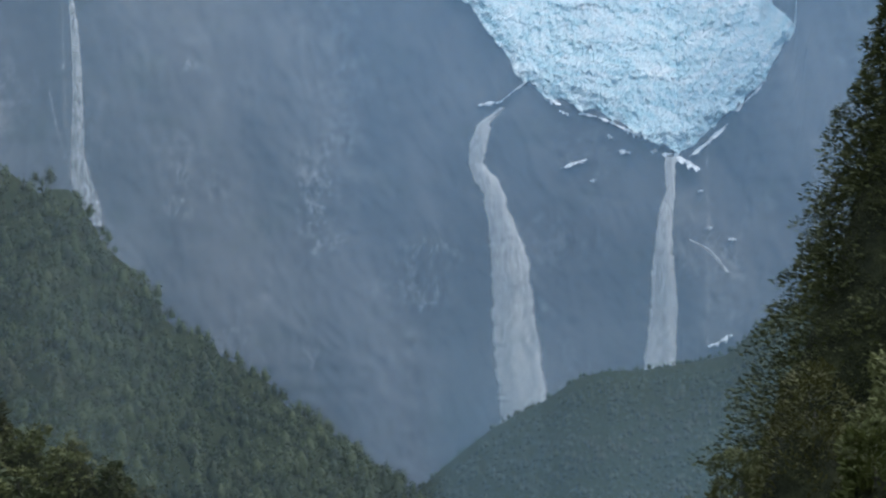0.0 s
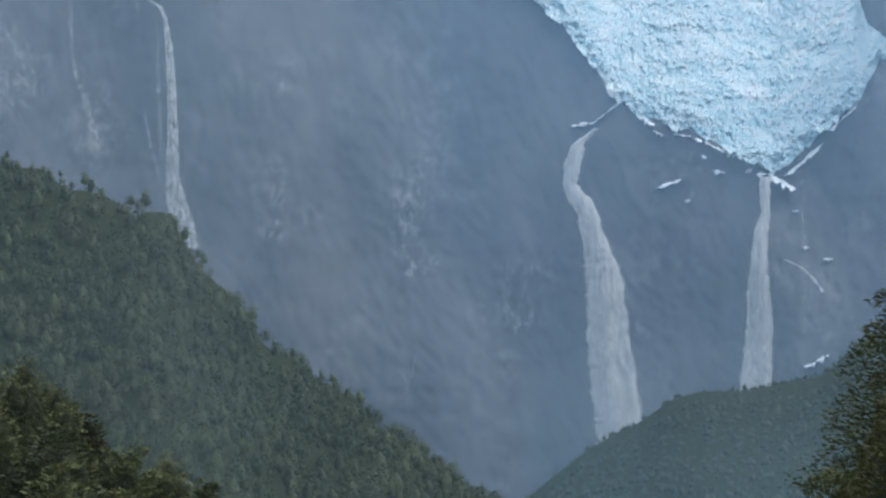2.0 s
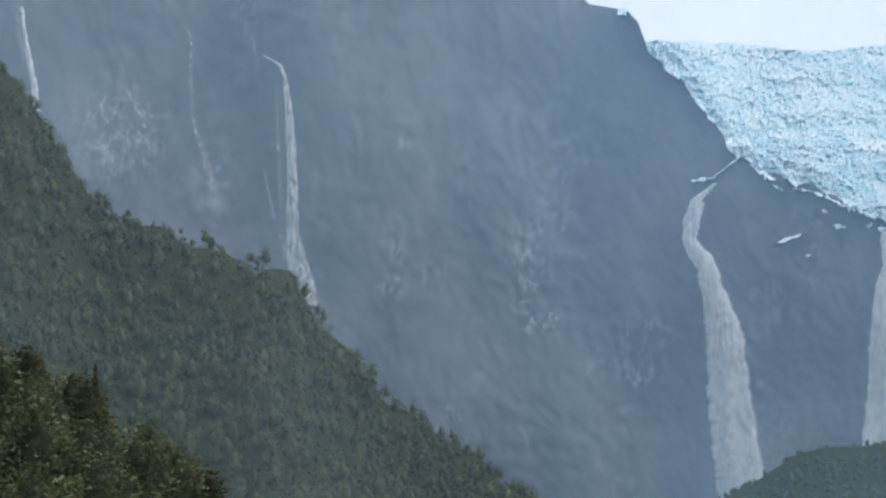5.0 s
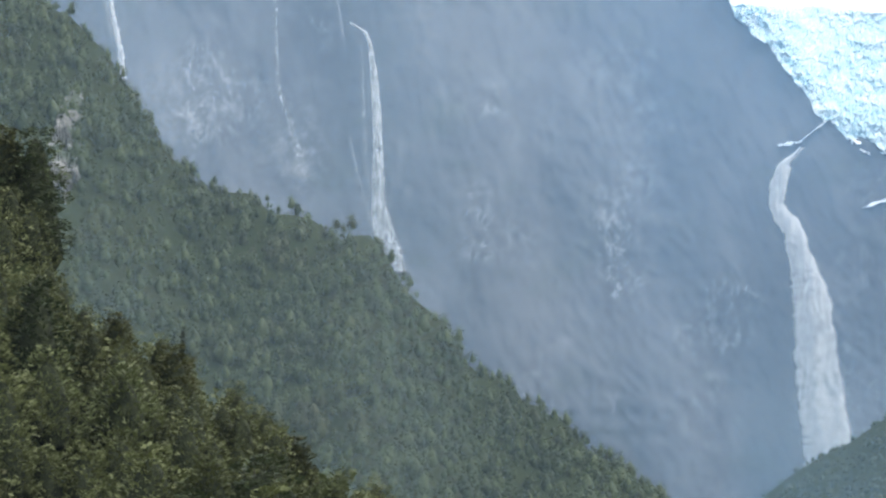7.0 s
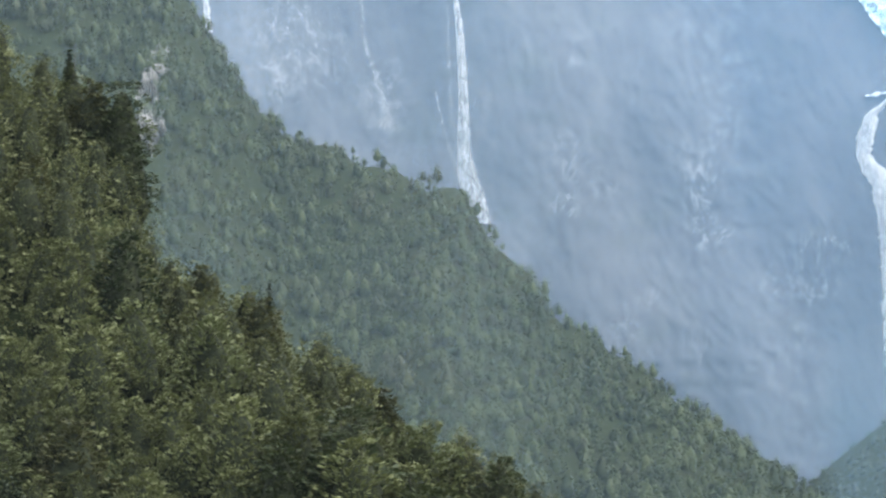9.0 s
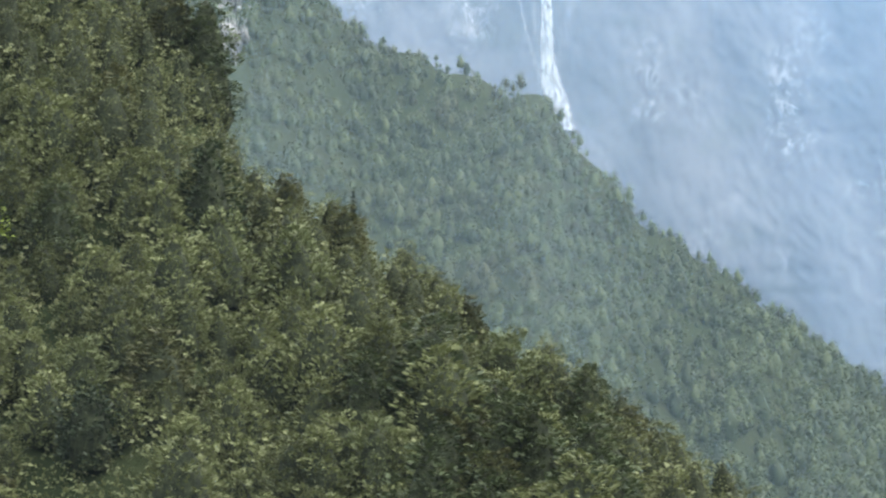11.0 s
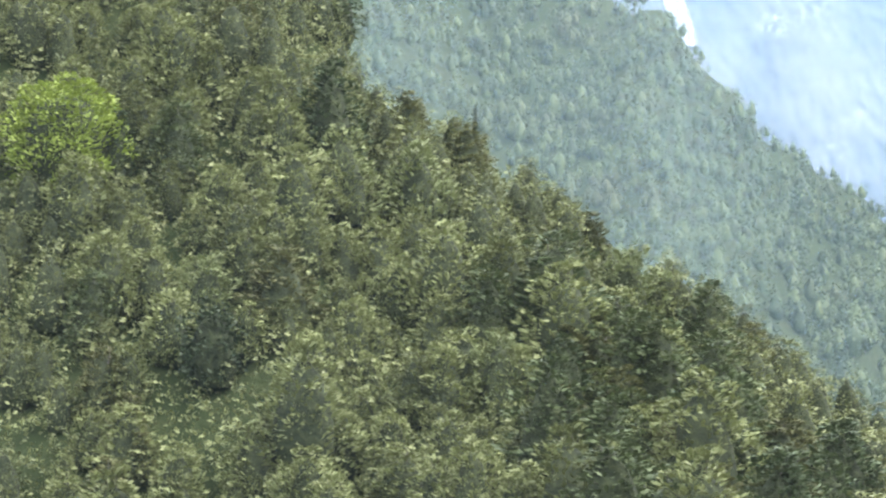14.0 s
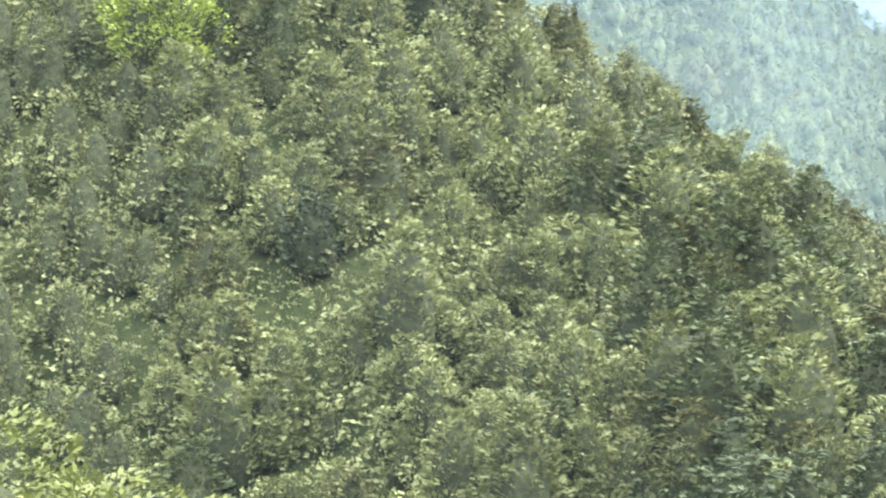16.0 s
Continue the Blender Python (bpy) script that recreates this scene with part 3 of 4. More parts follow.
# ---------------- spray, and sheets that stand in for haze ---
def mist(name, az0, az1, r, z0, z1, material, label, wave=0.0):
    rows, cols = 24, 60
    az, v = np.linspace(az0, az1, cols), np.linspace(0, 1, rows)
    a = np.broadcast_to(np.radians(az), (rows, cols))
    d = r + wave * vnoise(a * 20, v[:, None] * 3 + 0 * a, 6)
    p = np.stack([d * np.sin(a), d * np.cos(a), z0 + (z1 - z0) * v[:, None] + 0 * a], -1)
    me = with_uv(sheet(name, p, material, True, True), rows, cols)
    tagged(new(name, me), label, "mist", kind="stuff")


# the distance's blue veil is put into these sheets' colour and cover
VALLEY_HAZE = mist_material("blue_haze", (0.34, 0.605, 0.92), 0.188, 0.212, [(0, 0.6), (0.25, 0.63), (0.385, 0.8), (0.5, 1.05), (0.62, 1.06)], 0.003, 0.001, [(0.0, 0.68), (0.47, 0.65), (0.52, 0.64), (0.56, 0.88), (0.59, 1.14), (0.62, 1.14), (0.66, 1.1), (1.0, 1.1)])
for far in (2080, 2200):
    mist("valley_haze", -42, 28, far, -60, 1300, VALLEY_HAZE, "blue see-through sheet standing in for haze before the rock wall", 30)
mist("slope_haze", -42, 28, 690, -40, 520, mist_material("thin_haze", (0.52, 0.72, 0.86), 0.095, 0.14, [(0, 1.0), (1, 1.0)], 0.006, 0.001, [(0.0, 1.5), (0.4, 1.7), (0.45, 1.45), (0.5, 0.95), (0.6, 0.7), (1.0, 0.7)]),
     "thin tinted sheet standing in for haze between the near slope and the far one", 20)
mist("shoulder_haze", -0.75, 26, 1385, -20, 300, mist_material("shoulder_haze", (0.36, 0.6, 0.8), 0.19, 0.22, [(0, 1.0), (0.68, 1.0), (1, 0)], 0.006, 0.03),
     "blue see-through sheet standing in for haze before the far valley shoulder", 10)
# thin tinted sheet added to lift the darks of the near slope
mist("near_veil", -60, 40, 240, -20, 260, mist_material("faint_veil", (0.5, 0.62, 0.74), 0.006, 0.012, [(0, 1.0), (1, 1.0)], 0.012),
     "faint veil added before the near slope to lift its darks", 8)
mist("waterfall_spray", -2.6, 0.9, 2420, 250, 540, mist_material("spray", (0.8, 0.86, 0.95), 0.12, 0.3, [(0, 0.8), (0.3, 0.6), (0.65, 0.2), (1, 0)], 0.01, 0.24),
     "drifting spray beside the foot of the waterfall", 15)
mist("waterfall_spray", 0.2, 3.0, 2440, 300, 480, mist_material("foot_spray", (0.8, 0.86, 0.95), 0.06, 0.32, [(0, 0.75), (0.3, 0.6), (0.65, 0.2), (1, 0)], 0.01, 0.24),
     "white spray at the foot of the main waterfall", 15)


# ---------------- trees ----------------
def tube(points, radii, sides=6):
    """A tapered bent tube: vertices and faces."""
    points = np.asarray(points, float)
    n = len(points)
    way = np.gradient(points, axis=0)
    way /= np.linalg.norm(way, axis=1)[:, None] + 1e-9
    ref = np.where(np.abs(way[:, 2:3]) > 0.9, np.array([[1.0, 0, 0]]), np.array([[0, 0, 1.0]]))
    u = np.cross(way, ref)
    u /= np.linalg.norm(u, axis=1)[:, None]
    w = np.cross(way, u)
    t = np.arange(sides + 1) / sides * 2 * np.pi
    ring = points[:, None] + np.asarray(radii)[:, None, None] * (u[:, None] * np.cos(t)[None, :, None] + w[:, None] * np.sin(t)[None, :, None])
    return ring.reshape(-1, 3), grid_faces(n, sides + 1)


def joined(pieces):
    v, f, k = [], [], 0
    for a, b in pieces:
        v.append(a), f.append(b + k)
        k += len(a)
    return np.concatenate(v), np.concatenate(f)


def trunk_of(high, rng, limbs, spread, foot, low=0.2, sides=8, sway=0.012):
    z = np.linspace(-0.6, high * 0.93, 9)
    bend = np.cumsum(rng.normal(0, high * sway, (9, 2)), axis=0)
    pieces = [tube(np.column_stack([bend, z]), np.linspace(foot, foot * 0.12, 9) * np.r_[1.35, np.ones(8)], sides)]
    for _ in range(limbs):
        h = rng.uniform(low, 0.88)
        a, k = rng.uniform(0, 2 * np.pi), int(h * 8)
        reach = spread * (1.15 - h) * rng.uniform(0.7, 1.0)
        t = np.linspace(0, 1, 5)
        q = np.column_stack([bend[k, 0] + np.cos(a) * reach * t, bend[k, 1] + np.sin(a) * reach * t, h * high * 0.93 + reach * (0.35 * t - 0.12 * t * t)])
        pieces.append(tube(q, np.linspace(foot * 0.3 * (1.1 - h) + 0.02, 0.015, 5), 5))
    return joined(pieces)


def inner_of(high, wide, rng, shape, low, around, up, fill=0.55, rough=0.4):
    """The dense inside of a crown, twigs and shaded leaves, as one lumpy body."""
    a, g = np.meshgrid(np.linspace(0, 2 * np.pi, around + 1), np.linspace(0, 1, up + 1))
    swell = outline(g, shape, wide) * fill * (1 + rough * fbm(np.cos(a) * 1.5 + 7 * rng.random(), np.sin(a) * 1.5 + g * 3 + 9 * rng.random(), 3, int(rng.integers(1, 99))))
    swell[-1] *= 0.05
    body = np.stack([np.cos(a) * swell, np.sin(a) * swell, (low + (1 - low) * g * 0.88) * high - 0.2], -1)
    return body.reshape(-1, 3), grid_faces(up + 1, around + 1)


def shell_of(high, wide, rng, n, leaf, boughs=44, point=0.3, slim=0.28, flat=0.0, swell=0.2, stray=0.28, raise_most=0.55):
    """A closed crown: rounded boughs side by side, each covered with upturned sprays of leaves."""
    k = np.arange(boughs)
    cz = 1 - 1.75 * (k + rng.uniform(0.2, 0.8, boughs)) / boughs
    ph = k * 2.39996 + rng.normal(0, 0.3, boughs)
    top = np.stack([np.sqrt(1 - cz * cz) * np.cos(ph), np.sqrt(1 - cz * cz) * np.sin(ph), cz], -1)
    proud = rng.uniform(0.82, 1.12, boughs)
    c = rng.uniform(-0.8, 1, n)
    f = rng.uniform(0, 2 * np.pi, n)
    d = np.stack([np.sqrt(1 - c * c) * np.cos(f), np.sqrt(1 - c * c) * np.sin(f), c], -1)
    near = d @ top.T
    mine = near.argmax(1)
    off = d - top[mine]
    dome = np.clip(1 - np.sum(off * off, 1) * boughs / 9.0, 0, 1)
    deep = np.where(rng.random(n) < 0.25, 0.86, 1.0) * rng.uniform(0.95, 1.05, n)
    reach = (proud[mine] - swell + swell * 1.4 * dome) * deep
    axes = np.stack([wide * (1 - point * np.clip(c, 0, 1)), wide * (1 - point * np.clip(c, 0, 1)), np.where(c > 0, 0.62, 0.4) * high], -1)
    p = d * axes * reach[:, None]
    p[:, 2] += 0.4 * high
    if flat:
        # boughs drawn out sideways into tiers
        p[:, 2] += flat * (0.62 * top[mine, 2] * high * proud[mine] + 0.4 * high - p[:, 2])
    normal = d / axes * wide * 0.95 + off * 1.7 + np.array([0, 0, 0.1]) + rng.normal(0, stray, (n, 3))
    t = d * np.array([1.0, 1.0, 0.2]) + np.array([0, 0, 0.28]) + rng.normal(0, 0.45, (n, 3)) * np.array([1, 1, 0.6])
    lift = rng.uniform(0.0, raise_most, n)[:, None]
    t /= np.linalg.norm(t, axis=1)[:, None]
    normal /= np.linalg.norm(normal, axis=1)[:, None]
    along = t - normal * np.sum(t * normal, 1)[:, None]
    along /= np.linalg.norm(along, axis=1)[:, None] + 1e-9
    t = along * (1 - lift) + t * lift
    t /= np.linalg.norm(t, axis=1)[:, None] + 1e-9
    e = np.cross(normal, t)
    e /= np.linalg.norm(e, axis=1)[:, None] + 1e-9
    s = leaf * rng.uniform(0.55, 1.35, n)[:, None]
    q = np.stack([p - t * s * 0.5, p + e * s * slim + normal * s * 0.06, p + t * s * 0.65, p - e * s * slim + normal * s * 0.06], 1)
    return q.reshape(-1, 3), np.arange(4 * n).reshape(-1, 4)


def boughs_of(high, wide, rng, boughs, leaves, leaf, shape="dome", low=0.06, tiers=7, thick=0.3, rise=0.1, stray=0.2, slim=0.26, upturn=0.45, even=0.35, round_off=0.7, lobe=1.0, uneven=1.0, deep=0.78):
    """A crown of layered boughs: each a flattened lobe of foliage, set with sprays of leaves whose tips turn up."""
    h = np.linspace(0, 0.97, 200)
    share = np.cumsum(outline(h, shape, wide) + 0.12 * wide)
    g = np.interp((np.arange(boughs) + rng.uniform(0, 1, boughs)) / boughs, share / share[-1], h)
    g = g * (1 - even) + even * np.clip((np.floor(g * tiers) + 0.5 + rng.normal(0, 0.12, boughs)) / tiers, 0, 0.97)
    a = np.arange(boughs) * 2.39996 + rng.normal(0, 0.35, boughs)
    lean = 1 + uneven * (0.14 * np.sin(a * 2 + rng.uniform(0, 6)) + 0.1 * np.sin(a * 3 + g * 6 + rng.uniform(0, 6)))
    reach = outline(g, shape, wide) * lean * rng.uniform(deep, 1.1, boughs)
    axes = np.stack([0.4 * reach + 0.07 * wide, 0.32 * reach + 0.1 * wide, thick * (0.3 * reach + 0.1 * wide)], -1) * np.array(lobe)
    out = np.stack([np.cos(a), np.sin(a), np.zeros(boughs)], -1)
    side = np.stack([-np.sin(a), np.cos(a), np.zeros(boughs)], -1)
    centre = out * (reach - axes[:, 0] * 0.9)[:, None]
    centre[:, 2] = (low + (1 - low) * g) * high
    tilt = rise + rng.normal(0, 0.12, boughs)

    def put(local, k):
        """Points of the boughs' own axes (outwards, sideways, up) in the tree's."""
        p = centre[k] + out[k] * local[:, 0:1] + side[k] * local[:, 1:2]
        p[:, 2] += local[:, 2] + tilt[k] * local[:, 0] - 0.12 * local[:, 1] ** 2 / axes[k, 1]
        return p

    n = boughs * leaves
    k = np.repeat(np.arange(boughs), leaves)
    d = rng.normal(0, 1, (n, 3)) * np.array([1.0, 1.0, 0.7]) + np.array([0.3, 0, 0.45])
    d /= np.linalg.norm(d, axis=1)[:, None]
    p = put(d * axes[k] * rng.uniform(0.8, 1.12, n)[:, None], k)
    e = d / axes[k] * axes[k, 2:3] + np.array([0, 0, 0.15])
    normal = out[k] * e[:, 0:1] + side[k] * e[:, 1:2]
    normal[:, 2] += e[:, 2]
    whole = p / np.array([wide, wide, high * 0.6]) - np.array([0, 0, 0.45])
    normal = normal / np.linalg.norm(normal, axis=1)[:, None] + round_off * whole + rng.normal(0, stray, (n, 3))
    t = out[k] * rng.uniform(0.3, 1.2, n)[:, None] + side[k] * (d[:, 1:2] + rng.normal(0, 0.5, (n, 1)))
    t[:, 2] += upturn * rng.uniform(-0.3, 1.6, n)
    t /= np.linalg.norm(t, axis=1)[:, None]
    w = np.cross(normal, t)
    w /= np.linalg.norm(w, axis=1)[:, None] + 1e-9
    normal = np.cross(t, w)
    s = leaf * rng.uniform(0.6, 1.4, n)[:, None]
    q = np.stack([p - t * s * 0.5, p + w * s * slim + normal * s * 0.07, p + t * s * 0.6, p - w * s * slim + normal * s * 0.07], 1)
    q = q[rng.permutation(n)]
    return q.reshape(-1, 3), np.arange(4 * n).reshape(-1, 4)


def outline(g, shape, wide):
    """Radius of a crown at the height g (0 foot, 1 tip)."""
    if shape == "dome":
        return wide * np.clip(1.02 - g, 0.03, 1) ** 0.5 * np.clip(0.7 + g * 2, 0, 1)
    if shape == "steep":
        return wide * np.clip(1.02 - g, 0.02, 1) ** 1.02
    if shape == "spire":
        return wide * np.clip(1.02 - g, 0.03, 1) ** 1.1
    return wide * np.sqrt(np.clip(1 - ((g - 0.4) / 0.62) ** 2, 0.04, 1))


def tree_thing(name, m, trunk, crown, leaf_mat, label, category="tree", group="", inner=None):
    """A tree from its arrays: an Empty at the foot, a trunk and a crown."""
    top = tagged(empty(name, m), label, category, group)
    part("trunk", mesh_of("trunk", *trunk, BARK, True), top)
    part("crown", mesh_of("crown", *crown, leaf_mat, True), top)
    # inner body in a darkened colour, for the shade between the boughs
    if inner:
        part("inner_foliage", mesh_of("inner_foliage", *inner, SHADED_TWIGS, True), top, "body of twigs and leaves inside the crown, shade in its dark colour")
    return top


def planted(x, y, rng, size, sink=0.3):
    z = height(x, y) - sink
    return Matrix.LocRotScale((x, y, z), Euler((rng.normal(0, 0.04), rng.normal(0, 0.04), rng.uniform(0, 6.28))), (size * rng.uniform(0.9, 1.12), size * rng.uniform(0.9, 1.12), size))


def at(az, r):
    return r * math.sin(radians(az)), r * math.cos(radians(az))


# kinds of tree on the near slope: trunk and crown arrays, leaves, words
def slope_kinds():
    kinds = []
    rng = np.random.default_rng(11)
    wild = "wild trees on the near slope"

    def kind(high, wide, leaf, leaves, label, boughs, shape, thick, sprays, upturn, even):
        trunk = trunk_of(high, rng, 3, wide * 0.8, 0.2, 0.2, 6)
        crown = boughs_of(high, wide, rng, boughs, sprays, leaf, shape, 0.04, 7, thick, 0.06, 0.2, 0.23, upturn, even, 0.45, (1.0, 1.05, 1.0))
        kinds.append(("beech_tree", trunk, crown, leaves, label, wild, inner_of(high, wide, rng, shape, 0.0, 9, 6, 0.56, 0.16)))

    for k in range(6):
        kind(rng.uniform(10.0, 12.6), rng.uniform(4.7, 5.7), 0.58, LEAF, "olive green beech tree with upturned sprays of leaves", int(rng.integers(30, 38)), "dome", rng.uniform(0.5, 0.7), 62, 0.6, 0.2)
    for k in range(2):
        kind(rng.uniform(11.0, 13.0), rng.uniform(4.9, 5.7), 0.6, LEAF_DARK, "dark green beech tree with tiered flat branches", 38, "dome", 0.42, 54, 0.3, 0.3)
    for k in range(2):
        kind(rng.uniform(10.0, 12.0), rng.uniform(4.5, 5.3), 0.62, LEAF_BROWN, "bronze green beech tree with tiered branches", 36, "dome", 0.46, 56, 0.4, 0.3)
    for k in range(2):
        kind(rng.uniform(9.6, 11.6), rng.uniform(4.5, 5.3), 0.58, LEAF_LIGHT, "pale grey green beech tree in fresh leaf", 32, "dome", 0.75, 64, 0.8, 0.1)
    return kinds


# trees of the slope that stand out: compass angle, elevation of the crown's middle, kind, size
MARKED = [(-14.7, 10.9, "dark", 1.25), (-9.9, 7.1, "dark", 1.35), (-6.8, 6.7, "dark", 1.25), (-12.05, 1.7, "dark", 1.3), (-15.45, 14.8, "bronze", 1.1), (-14.8, 14.35, "dark", 1.15), (-14.6, 13.2, "dark", 1.0),
          (-11.8, 10.4, "bronze", 1.05), (-9.3, 8.6, "bronze", 1.05), (-5.9, 6.2, "bronze", 1.0), (-13.0, 11.1, "bronze", 1.0), (-16.6, 13.2, "bronze", 1.1),
          (-12.7, 9.5, "light", 1.25), (-14.4, 9.7, "light", 1.15), (-8.5, 7.3, "light", 1.2), (-11.1, 5.6, "light", 1.25), (-17.2, 7.4, "light", 1.3)]


def plant_near_slope():
    rng = np.random.default_rng(5)
    kinds = slope_kinds()
    spots = []
    taken = [at(-20.12, ground_along(-20.12, 9.4, 330, 560)), at(-16.93, ground_along(-16.93, 5.45, 330, 500))]
    for az, el, what, size in MARKED:
        r = ground_along(az, el - 0.75 * size, 250, 560)
        x, y = at(az, r)
        taken.append((x, y))
        spots.append((r - 900.0, x, y, {"dark": 6, "bronze": 8, "light": 10}[what] + len(spots) % 2, size))
    step = 6.7
    for gx in np.arange(-330, 40, step):
        for gy in np.arange(240, 570, step):
            x, y = gx + rng.uniform(-0.45, 0.45) * step, gy + rng.uniform(-0.45, 0.45) * step
            r, az = math.hypot(x, y), math.degrees(math.atan2(x, y))
            rc = float(profile(az, NEAR_R))
            if any((x - p) ** 2 + (y - q) ** 2 < 10 for p, q in taken) or (x - taken[1][0] * 0.985) ** 2 + (y - taken[1][1] * 0.985) ** 2 < 40:
                continue
            if -25 < az < -0.5 and rc - (172 if az < -4.5 else 110) < r < rc + 6:
                n = float(fbm(np.array(x / 40), np.array(y / 40), 2, 61))
                w = rng.random()
                k = rng.integers(0, 6)
                if w < 0.05 + 0.06 * (n > 0.15) + 0.26 * (az > -10.5) + 0.04 * (az < -14.5 and r > rc - 70) + 0.06 * (r > rc - 45):
                    k = 6 + rng.integers(0, 2)
                elif w > 0.94 - 0.06 * (n < -0.2) - 0.08 * (r > rc - 40) - 0.16 * (az > -10.5):
                    k = 8 + rng.integers(0, 2)
                size = rng.uniform(0.7, 1.3) * (0.82 if r > rc - 15 else 1.0)
                spots.append((r - rc, x, y, int(k), size))
    spots.sort()
    first, rest = {}, []
    single = [q for q in spots if q[0] < -400 or -20 < math.degrees(math.atan2(q[1], q[2])) < -4][:300]
    chosen = {id(q) for q in single}
    for q in spots:
        _, x, y, k, size = q
        m = planted(x, y, rng, size)
        if id(q) in chosen:
            if k in first:
                copy_thing(first[k], m)
            else:
                name, trunk, crown, leaves, label, group, inner = kinds[k]
                first[k] = tree_thing(name, m, trunk, crown, leaves, label, "tree", group, inner)
                first[k].matrix_basis = m
                bpy.context.view_layer.update()
        else:
            rest.append((np.array(m), k))
    # the rest, with thinner crowns
    kinds = [(a, b, (c[0][:3200], c[1][:800]), d, e, f, g) for a, b, c, d, e, f, g in kinds]
    forest(rest, kinds, "slope_forest", "dense olive green beech forest on the near slope", LEAF_NEAR)


def forest(places, kinds, name, label, leaves):
    """Many trees as one growth: crowns, and plain trunks beneath them."""
    stem = tube([(0, 0, -0.6), (0.1, 0, 3), (0, 0.1, 7)], [0.24, 0.18, 0.06], 4)
    for what, mat in ((name, leaves), ("trunks", BARK), ("inner_foliage", SHADED_TWIGS)):
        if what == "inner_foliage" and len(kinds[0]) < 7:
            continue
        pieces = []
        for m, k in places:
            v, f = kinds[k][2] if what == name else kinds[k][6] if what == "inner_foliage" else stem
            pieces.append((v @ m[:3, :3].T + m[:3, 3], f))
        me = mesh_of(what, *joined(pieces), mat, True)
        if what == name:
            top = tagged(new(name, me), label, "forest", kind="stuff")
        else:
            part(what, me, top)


def plant_hill(name, label, seed, step, az0, az1, r0, r1, crest_r, margin, leaf, sprays, low_size, before, leaves, scale=1.55, squash=0.78):
    rng = np.random.default_rng(seed)
    kinds = []
    for k in range(7):
        high, wide = rng.uniform(9.0, 13.0), rng.uniform(4.2, 5.3)
        crown = joined([shell_of(high, wide * 0.84, rng, sprays, leaf, 13, 0.3 + 0.055 * k, 0.3, 0.0, 0.24, 0.18, 0.45), inner_of(high, wide * 0.8, rng, "dome", 0.0, 7, 4, 0.64, 0.55)])
        kinds.append(("tree", None, crown))
    n = int((r1 - r0) / step)
    r = np.repeat(np.linspace(r0, r1, n), 2000)
    az = np.tile(np.arange(2000.0), n)
    wide = np.degrees(step / r)
    az = az0 + (az + rng.uniform(-0.5, 0.5, len(az))) * wide
    r = r + rng.uniform(-0.5, 0.5, len(r)) * step
    keep = (az < az1) & (r < profile(az, crest_r) + margin)
    bare = ((az + 14.3) / 0.38) ** 2 + ((r - 1408) / 56) ** 2 < 1
    keep &= ~bare
    az, r = az[keep], r[keep]
    x, y = r * np.sin(np.radians(az)), r * np.cos(np.radians(az))
    z = land(x, y) - (0.6 if scale > 1.5 else 2.6)
    seen = np.degrees(np.arctan((z + 9 - EYE.z) / r)) > profile(az, before) - 0.4
    high_up = (r > profile(az, crest_r) - 28)[seen]
    x, y, z = x[seen], y[seen], z[seen]
    places = []
    for i in range(len(x)):
        s = rng.uniform(low_size, 1.0) ** 1.4 * scale * (0.62 if high_up[i] else 1.0)
        t = rng.uniform(0, 6.28)
        m = np.eye(4)
        m[:3, :3] = np.array([[math.cos(t), -math.sin(t), 0], [math.sin(t), math.cos(t), 0], [0, 0, squash]]) * s
        m[:3, 3] = x[i], y[i], z[i]
        places.append((m, int(rng.integers(0, 7))))
    forest(places, kinds, name, label, leaves)


plant_near_slope()
plant_hill("hillside_forest", "hazy grey green forest on the steep hillside", 21, 7.9, -19, 0.8, 850, 1640, MID_R, 10, 1.2, 100, 0.36, NEAR_CREST, LEAF_MID, 1.6)
plant_hill("valley_forest", "blue green forest on the far valley shoulder", 22, 5.2, -1.6, 9.5, 1640, 1905, [(-60, 1900), (60, 1900)], 3, 1.3, 6, 0.5, MID_CREST, LEAF_FAR, 1.45, 0.45)


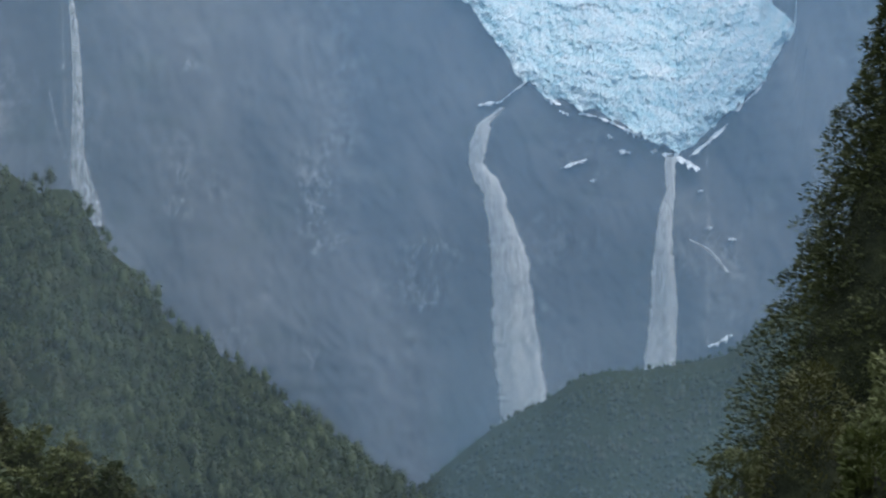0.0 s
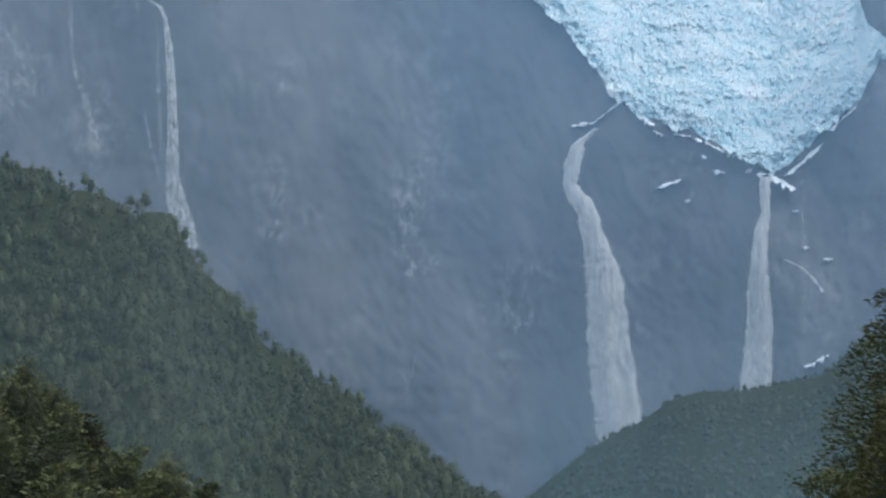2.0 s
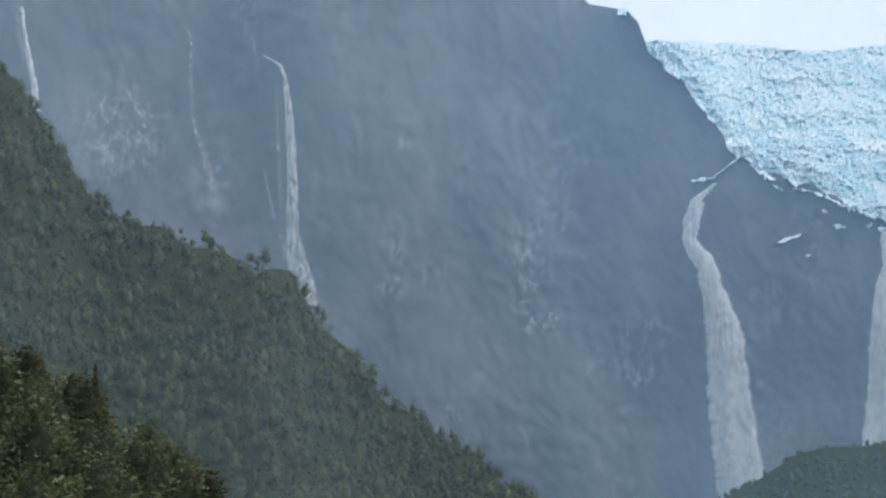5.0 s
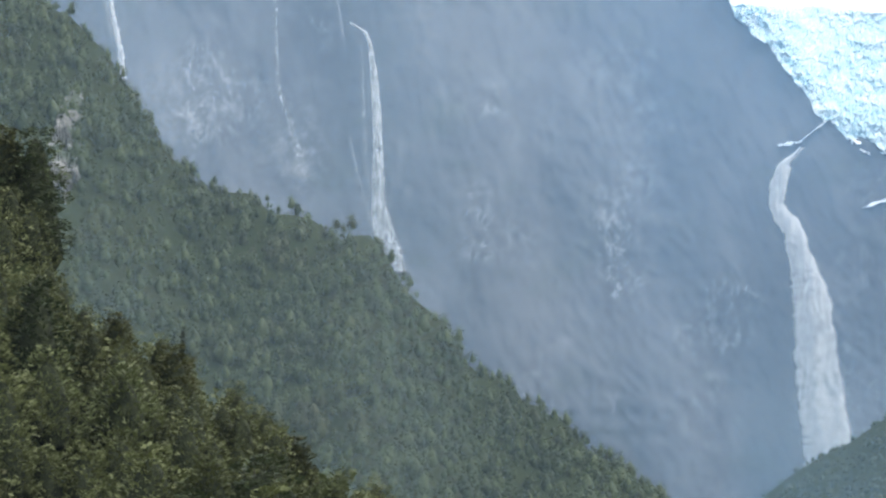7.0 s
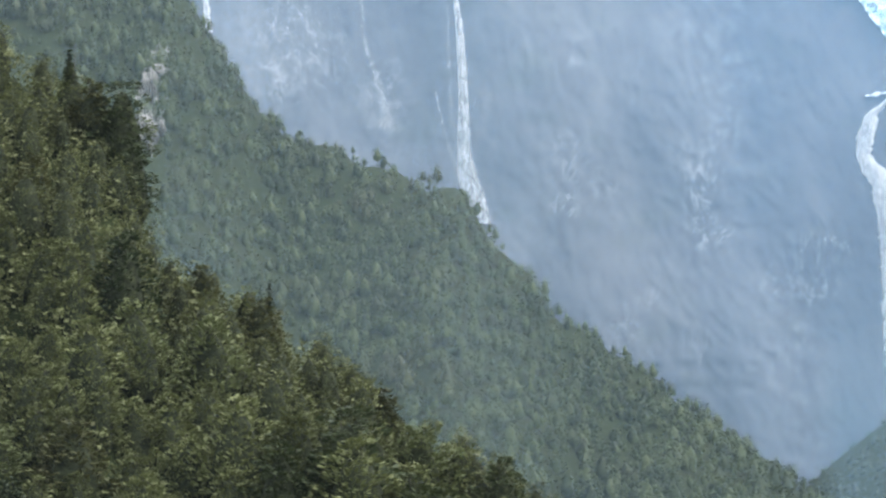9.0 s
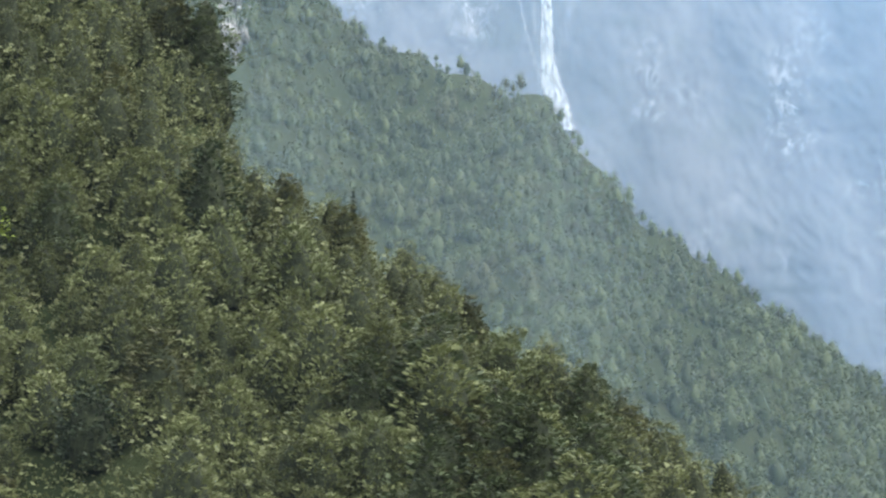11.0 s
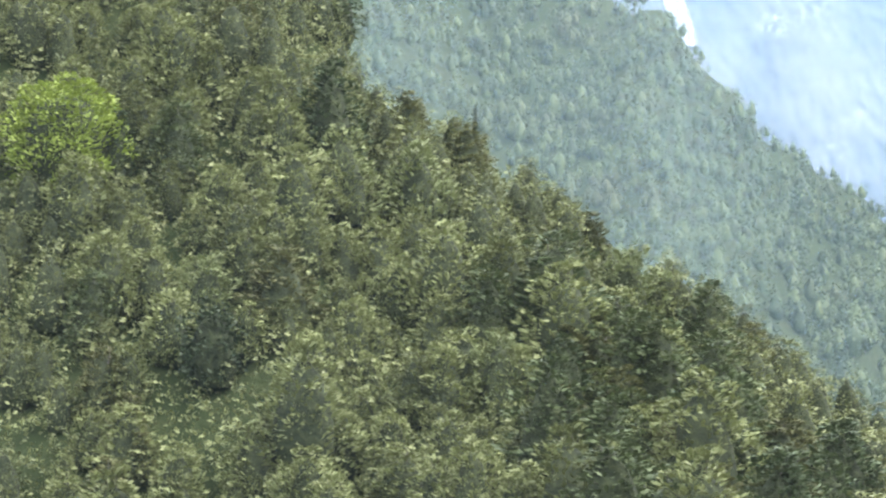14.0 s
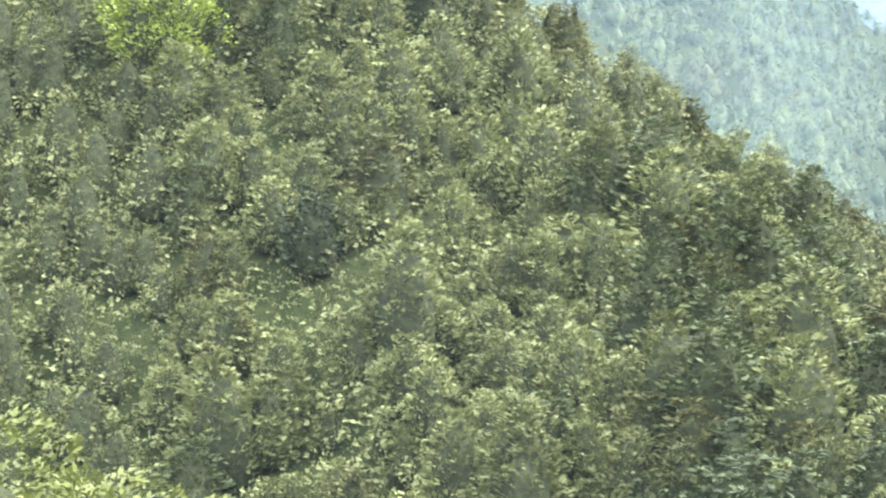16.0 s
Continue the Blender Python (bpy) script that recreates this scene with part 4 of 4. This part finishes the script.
# single trees that stand out
def lone_trees():
    rng = np.random.default_rng(33)
    x, y = at(-20.12, ground_along(-20.12, 9.4, 330, 560))
    t = trunk_of(15, rng, 7, 7, 0.35)
    tree_thing("broadleaf_tree", planted(x, y, rng, 1.12), t, boughs_of(16, 9.2, rng, 90, 100, 0.6, "round", 0.02, 8, 0.75, 0.05, 0.25, 0.26, upturn=0.5, even=0.0, round_off=0.5, lobe=0.75), LEAF_LIME, "large bright lime green broadleaf tree among beeches", inner=inner_of(16, 9.2, rng, "round", 0.0, 16, 11, 0.58, 0.12))
    x, y = at(-16.93, ground_along(-16.93, 5.45, 330, 500))
    tree_thing("round_bush", planted(x, y, rng, 1.4), trunk_of(7, rng, 4, 3, 0.15), boughs_of(9, 4.1, rng, 50, 50, 0.5, "round", 0.0, 7, 0.8, 0.0, 0.25, 0.28, upturn=0.3, even=0.0, lobe=0.8), LEAF_BUSH, "dark round bush in lighter forest", "bush", inner=inner_of(9, 3.9, rng, "round", 0.0, 14, 9, 0.64, 0.12))
    for az, r, high, wide in ((-15.95, 512, 15.5, 2.5), (-11.66, 484, 13.5, 1.7)):
        x, y = at(az, r)
        tree_thing("conifer", planted(x, y, rng, 1.0), trunk_of(high, rng, 6, wide, 0.22), boughs_of(high, wide, rng, 90, 26, 0.5, "spire", 0.05, 16, 0.5, -0.15, 0.25, 0.24, upturn=0.1, even=0.5, lobe=0.8), LEAF_DARK, "slender dark conifer rising above the ridge", "conifer", inner=inner_of(high, wide, rng, "spire", 0.0, 9, 10, 0.6, 0.12))
    # the tall tree and its neighbours close to the viewpoint
    rng = np.random.default_rng(41)
    x, y = at(10.35, 80)
    base = height(x, y)
    high = 29.3 - base
    tree_thing("tall_beech_tree", Matrix.Translation((x, y, base - 0.3)), trunk_of(high, rng, 46, 5.0, 0.5, 0.3, 8, 0.002), boughs_of(high, 7.5, rng, 1350, 128, 0.16, "steep", 0.44, 30, 0.55, -0.1, 0.28, 0.2, 0.25, 0.35, 0.4, (0.5, 0.36, 0.45), 0.3, 0.8), LEAF_TALL, "tall dark beech tree with tiered horizontal branches", inner=inner_of(high, 7.5, rng, "steep", 0.42, 40, 60, 0.86, 0.2))
    for az, r, top_el, wide, mat, label in ((7.7, 70, 9.9, 3.3, LEAF_BROWN, "bronze green young beech beside a tall tree"),
                                            (9.6, 62, 10.1, 2.5, LEAF, "olive green young beech beside a tall tree"),
                                            (9.0, 54, 8.8, 2.0, LEAF_SHRUB, "light yellow green young beech beside a tall tree"),
                                            (6.2, 74, 8.2, 2.4, LEAF_TALL, "deep green young beech below a tall tree"),
                                            (3.74, 74, 7.3, 0.5, LEAF_BROWN, "slender bronze sapling whose tip rises alone")):
        x, y = at(az, r)
        base = height(x, y)
        high = EYE.z + r * math.tan(radians(top_el)) - base
        tree_thing("young_beech_tree", Matrix.Translation((x, y, base - 0.3)), trunk_of(high, rng, 16, wide * 0.6, 0.2 if wide > 1 else 0.05, 0.45, 8, 0.002), boughs_of(high, wide, rng, 130 if wide > 1 else 24, 170, 0.14, "dome", 0.4, 9, 0.95, 0.1, 0.3, 0.22, 0.7, 0.1, 0.6, 0.7), mat, label, inner=inner_of(high, wide, rng, "dome", 0.4, 20, 24, 0.86, 0.16))
    # leafy shrubs at the foot of the slope
    for az, r, top_el, wide in ((-23.0, 46, 2.9, 2.4), (-20.7, 44, 1.85, 2.1), (-18.9, 45, 1.25, 1.6)):
        x, y = at(az, r)
        base = height(x, y)
        high = EYE.z + r * math.tan(radians(top_el)) - base
        tree_thing("shrub", Matrix.Translation((x, y, base - 0.2)), trunk_of(high, rng, 10, wide, 0.08), boughs_of(high, wide, rng, 80, 110, 0.15, "round", 0.0, 9, 0.7, 0.1, 0.3, 0.24, upturn=0.7, even=0.1, lobe=0.7), LEAF_SHRUB, "light yellow green leafy shrub at the foot of the slope", "shrub", inner=inner_of(high, wide, rng, "round", 0.0, 14, 12, 0.74, 0.2))


lone_trees()


# bare rock in the upper wood
def outcrop(az, el, w, h, seed):
    n, m = 56, 76
    s, t = np.meshgrid(np.linspace(-1, 1, n), np.linspace(-1, 1, m))
    rim = 0.78 - (s * s + t * t) * 1.5 + 0.55 * fbm(s * 2.3 + seed, t * 3.1, 4, seed)
    f1, f2 = worley(s * 2.4 + 0.6 * vnoise(s * 3, t * 3, 5), t * 4.2, seed)
    a, e = az + s * w / 2, el + t * h / 2
    face = np.array([ground_along(az, float(q), 900, 1700) for q in np.linspace(el - h / 2, el + h / 2, m)])[:, None]
    face = np.polyval(np.polyfit(t[:, 0], face[:, 0], 3), t)
    r = face - 3 - 12 * np.clip(rim, -1.5, 0.45) - 1.6 * np.clip((f2 - f1) / 0.2, 0, 1) - 4.5 * fbm(s * 4, t * 3, 5, seed, 0.65)
    ob = new("rock_outcrop", sheet("rock_outcrop", spot(a, e, r), OUTCROP, False, True))
    tagged(ob, "pale bare rock face breaking through hillside trees", "rock")


outcrop(-14.3, 14.85, 0.85, 2.5, 3)


# low growth that fills the gaps between the trees
def undergrowth():
    rng = np.random.default_rng(77)
    pieces = []
    kinds = [shell_of(4.8, 3.0, rng, 58, 0.6, 14, 0.5, 0.32) for _ in range(5)]
    step = 3.4
    for gx in np.arange(-330, 40, step):
        for gy in np.arange(230, 560, step):
            x, y = gx + rng.uniform(-0.5, 0.5) * step, gy + rng.uniform(-0.5, 0.5) * step
            r, az = math.hypot(x, y), math.degrees(math.atan2(x, y))
            rc = float(profile(az, NEAR_R))
            if -25 < az < -1 and rc - 186 < r < rc:
                v, f = kinds[int(rng.integers(0, 5))]
                pieces.append((v * rng.uniform(0.8, 1.5) + np.array([x, y, height(x, y) - 0.3]), f))
    tagged(new("undergrowth", mesh_of("undergrowth", *joined(pieces), LEAF_NEAR)), "olive green bushes between the trees of the slope", "undergrowth", kind="stuff")


undergrowth()
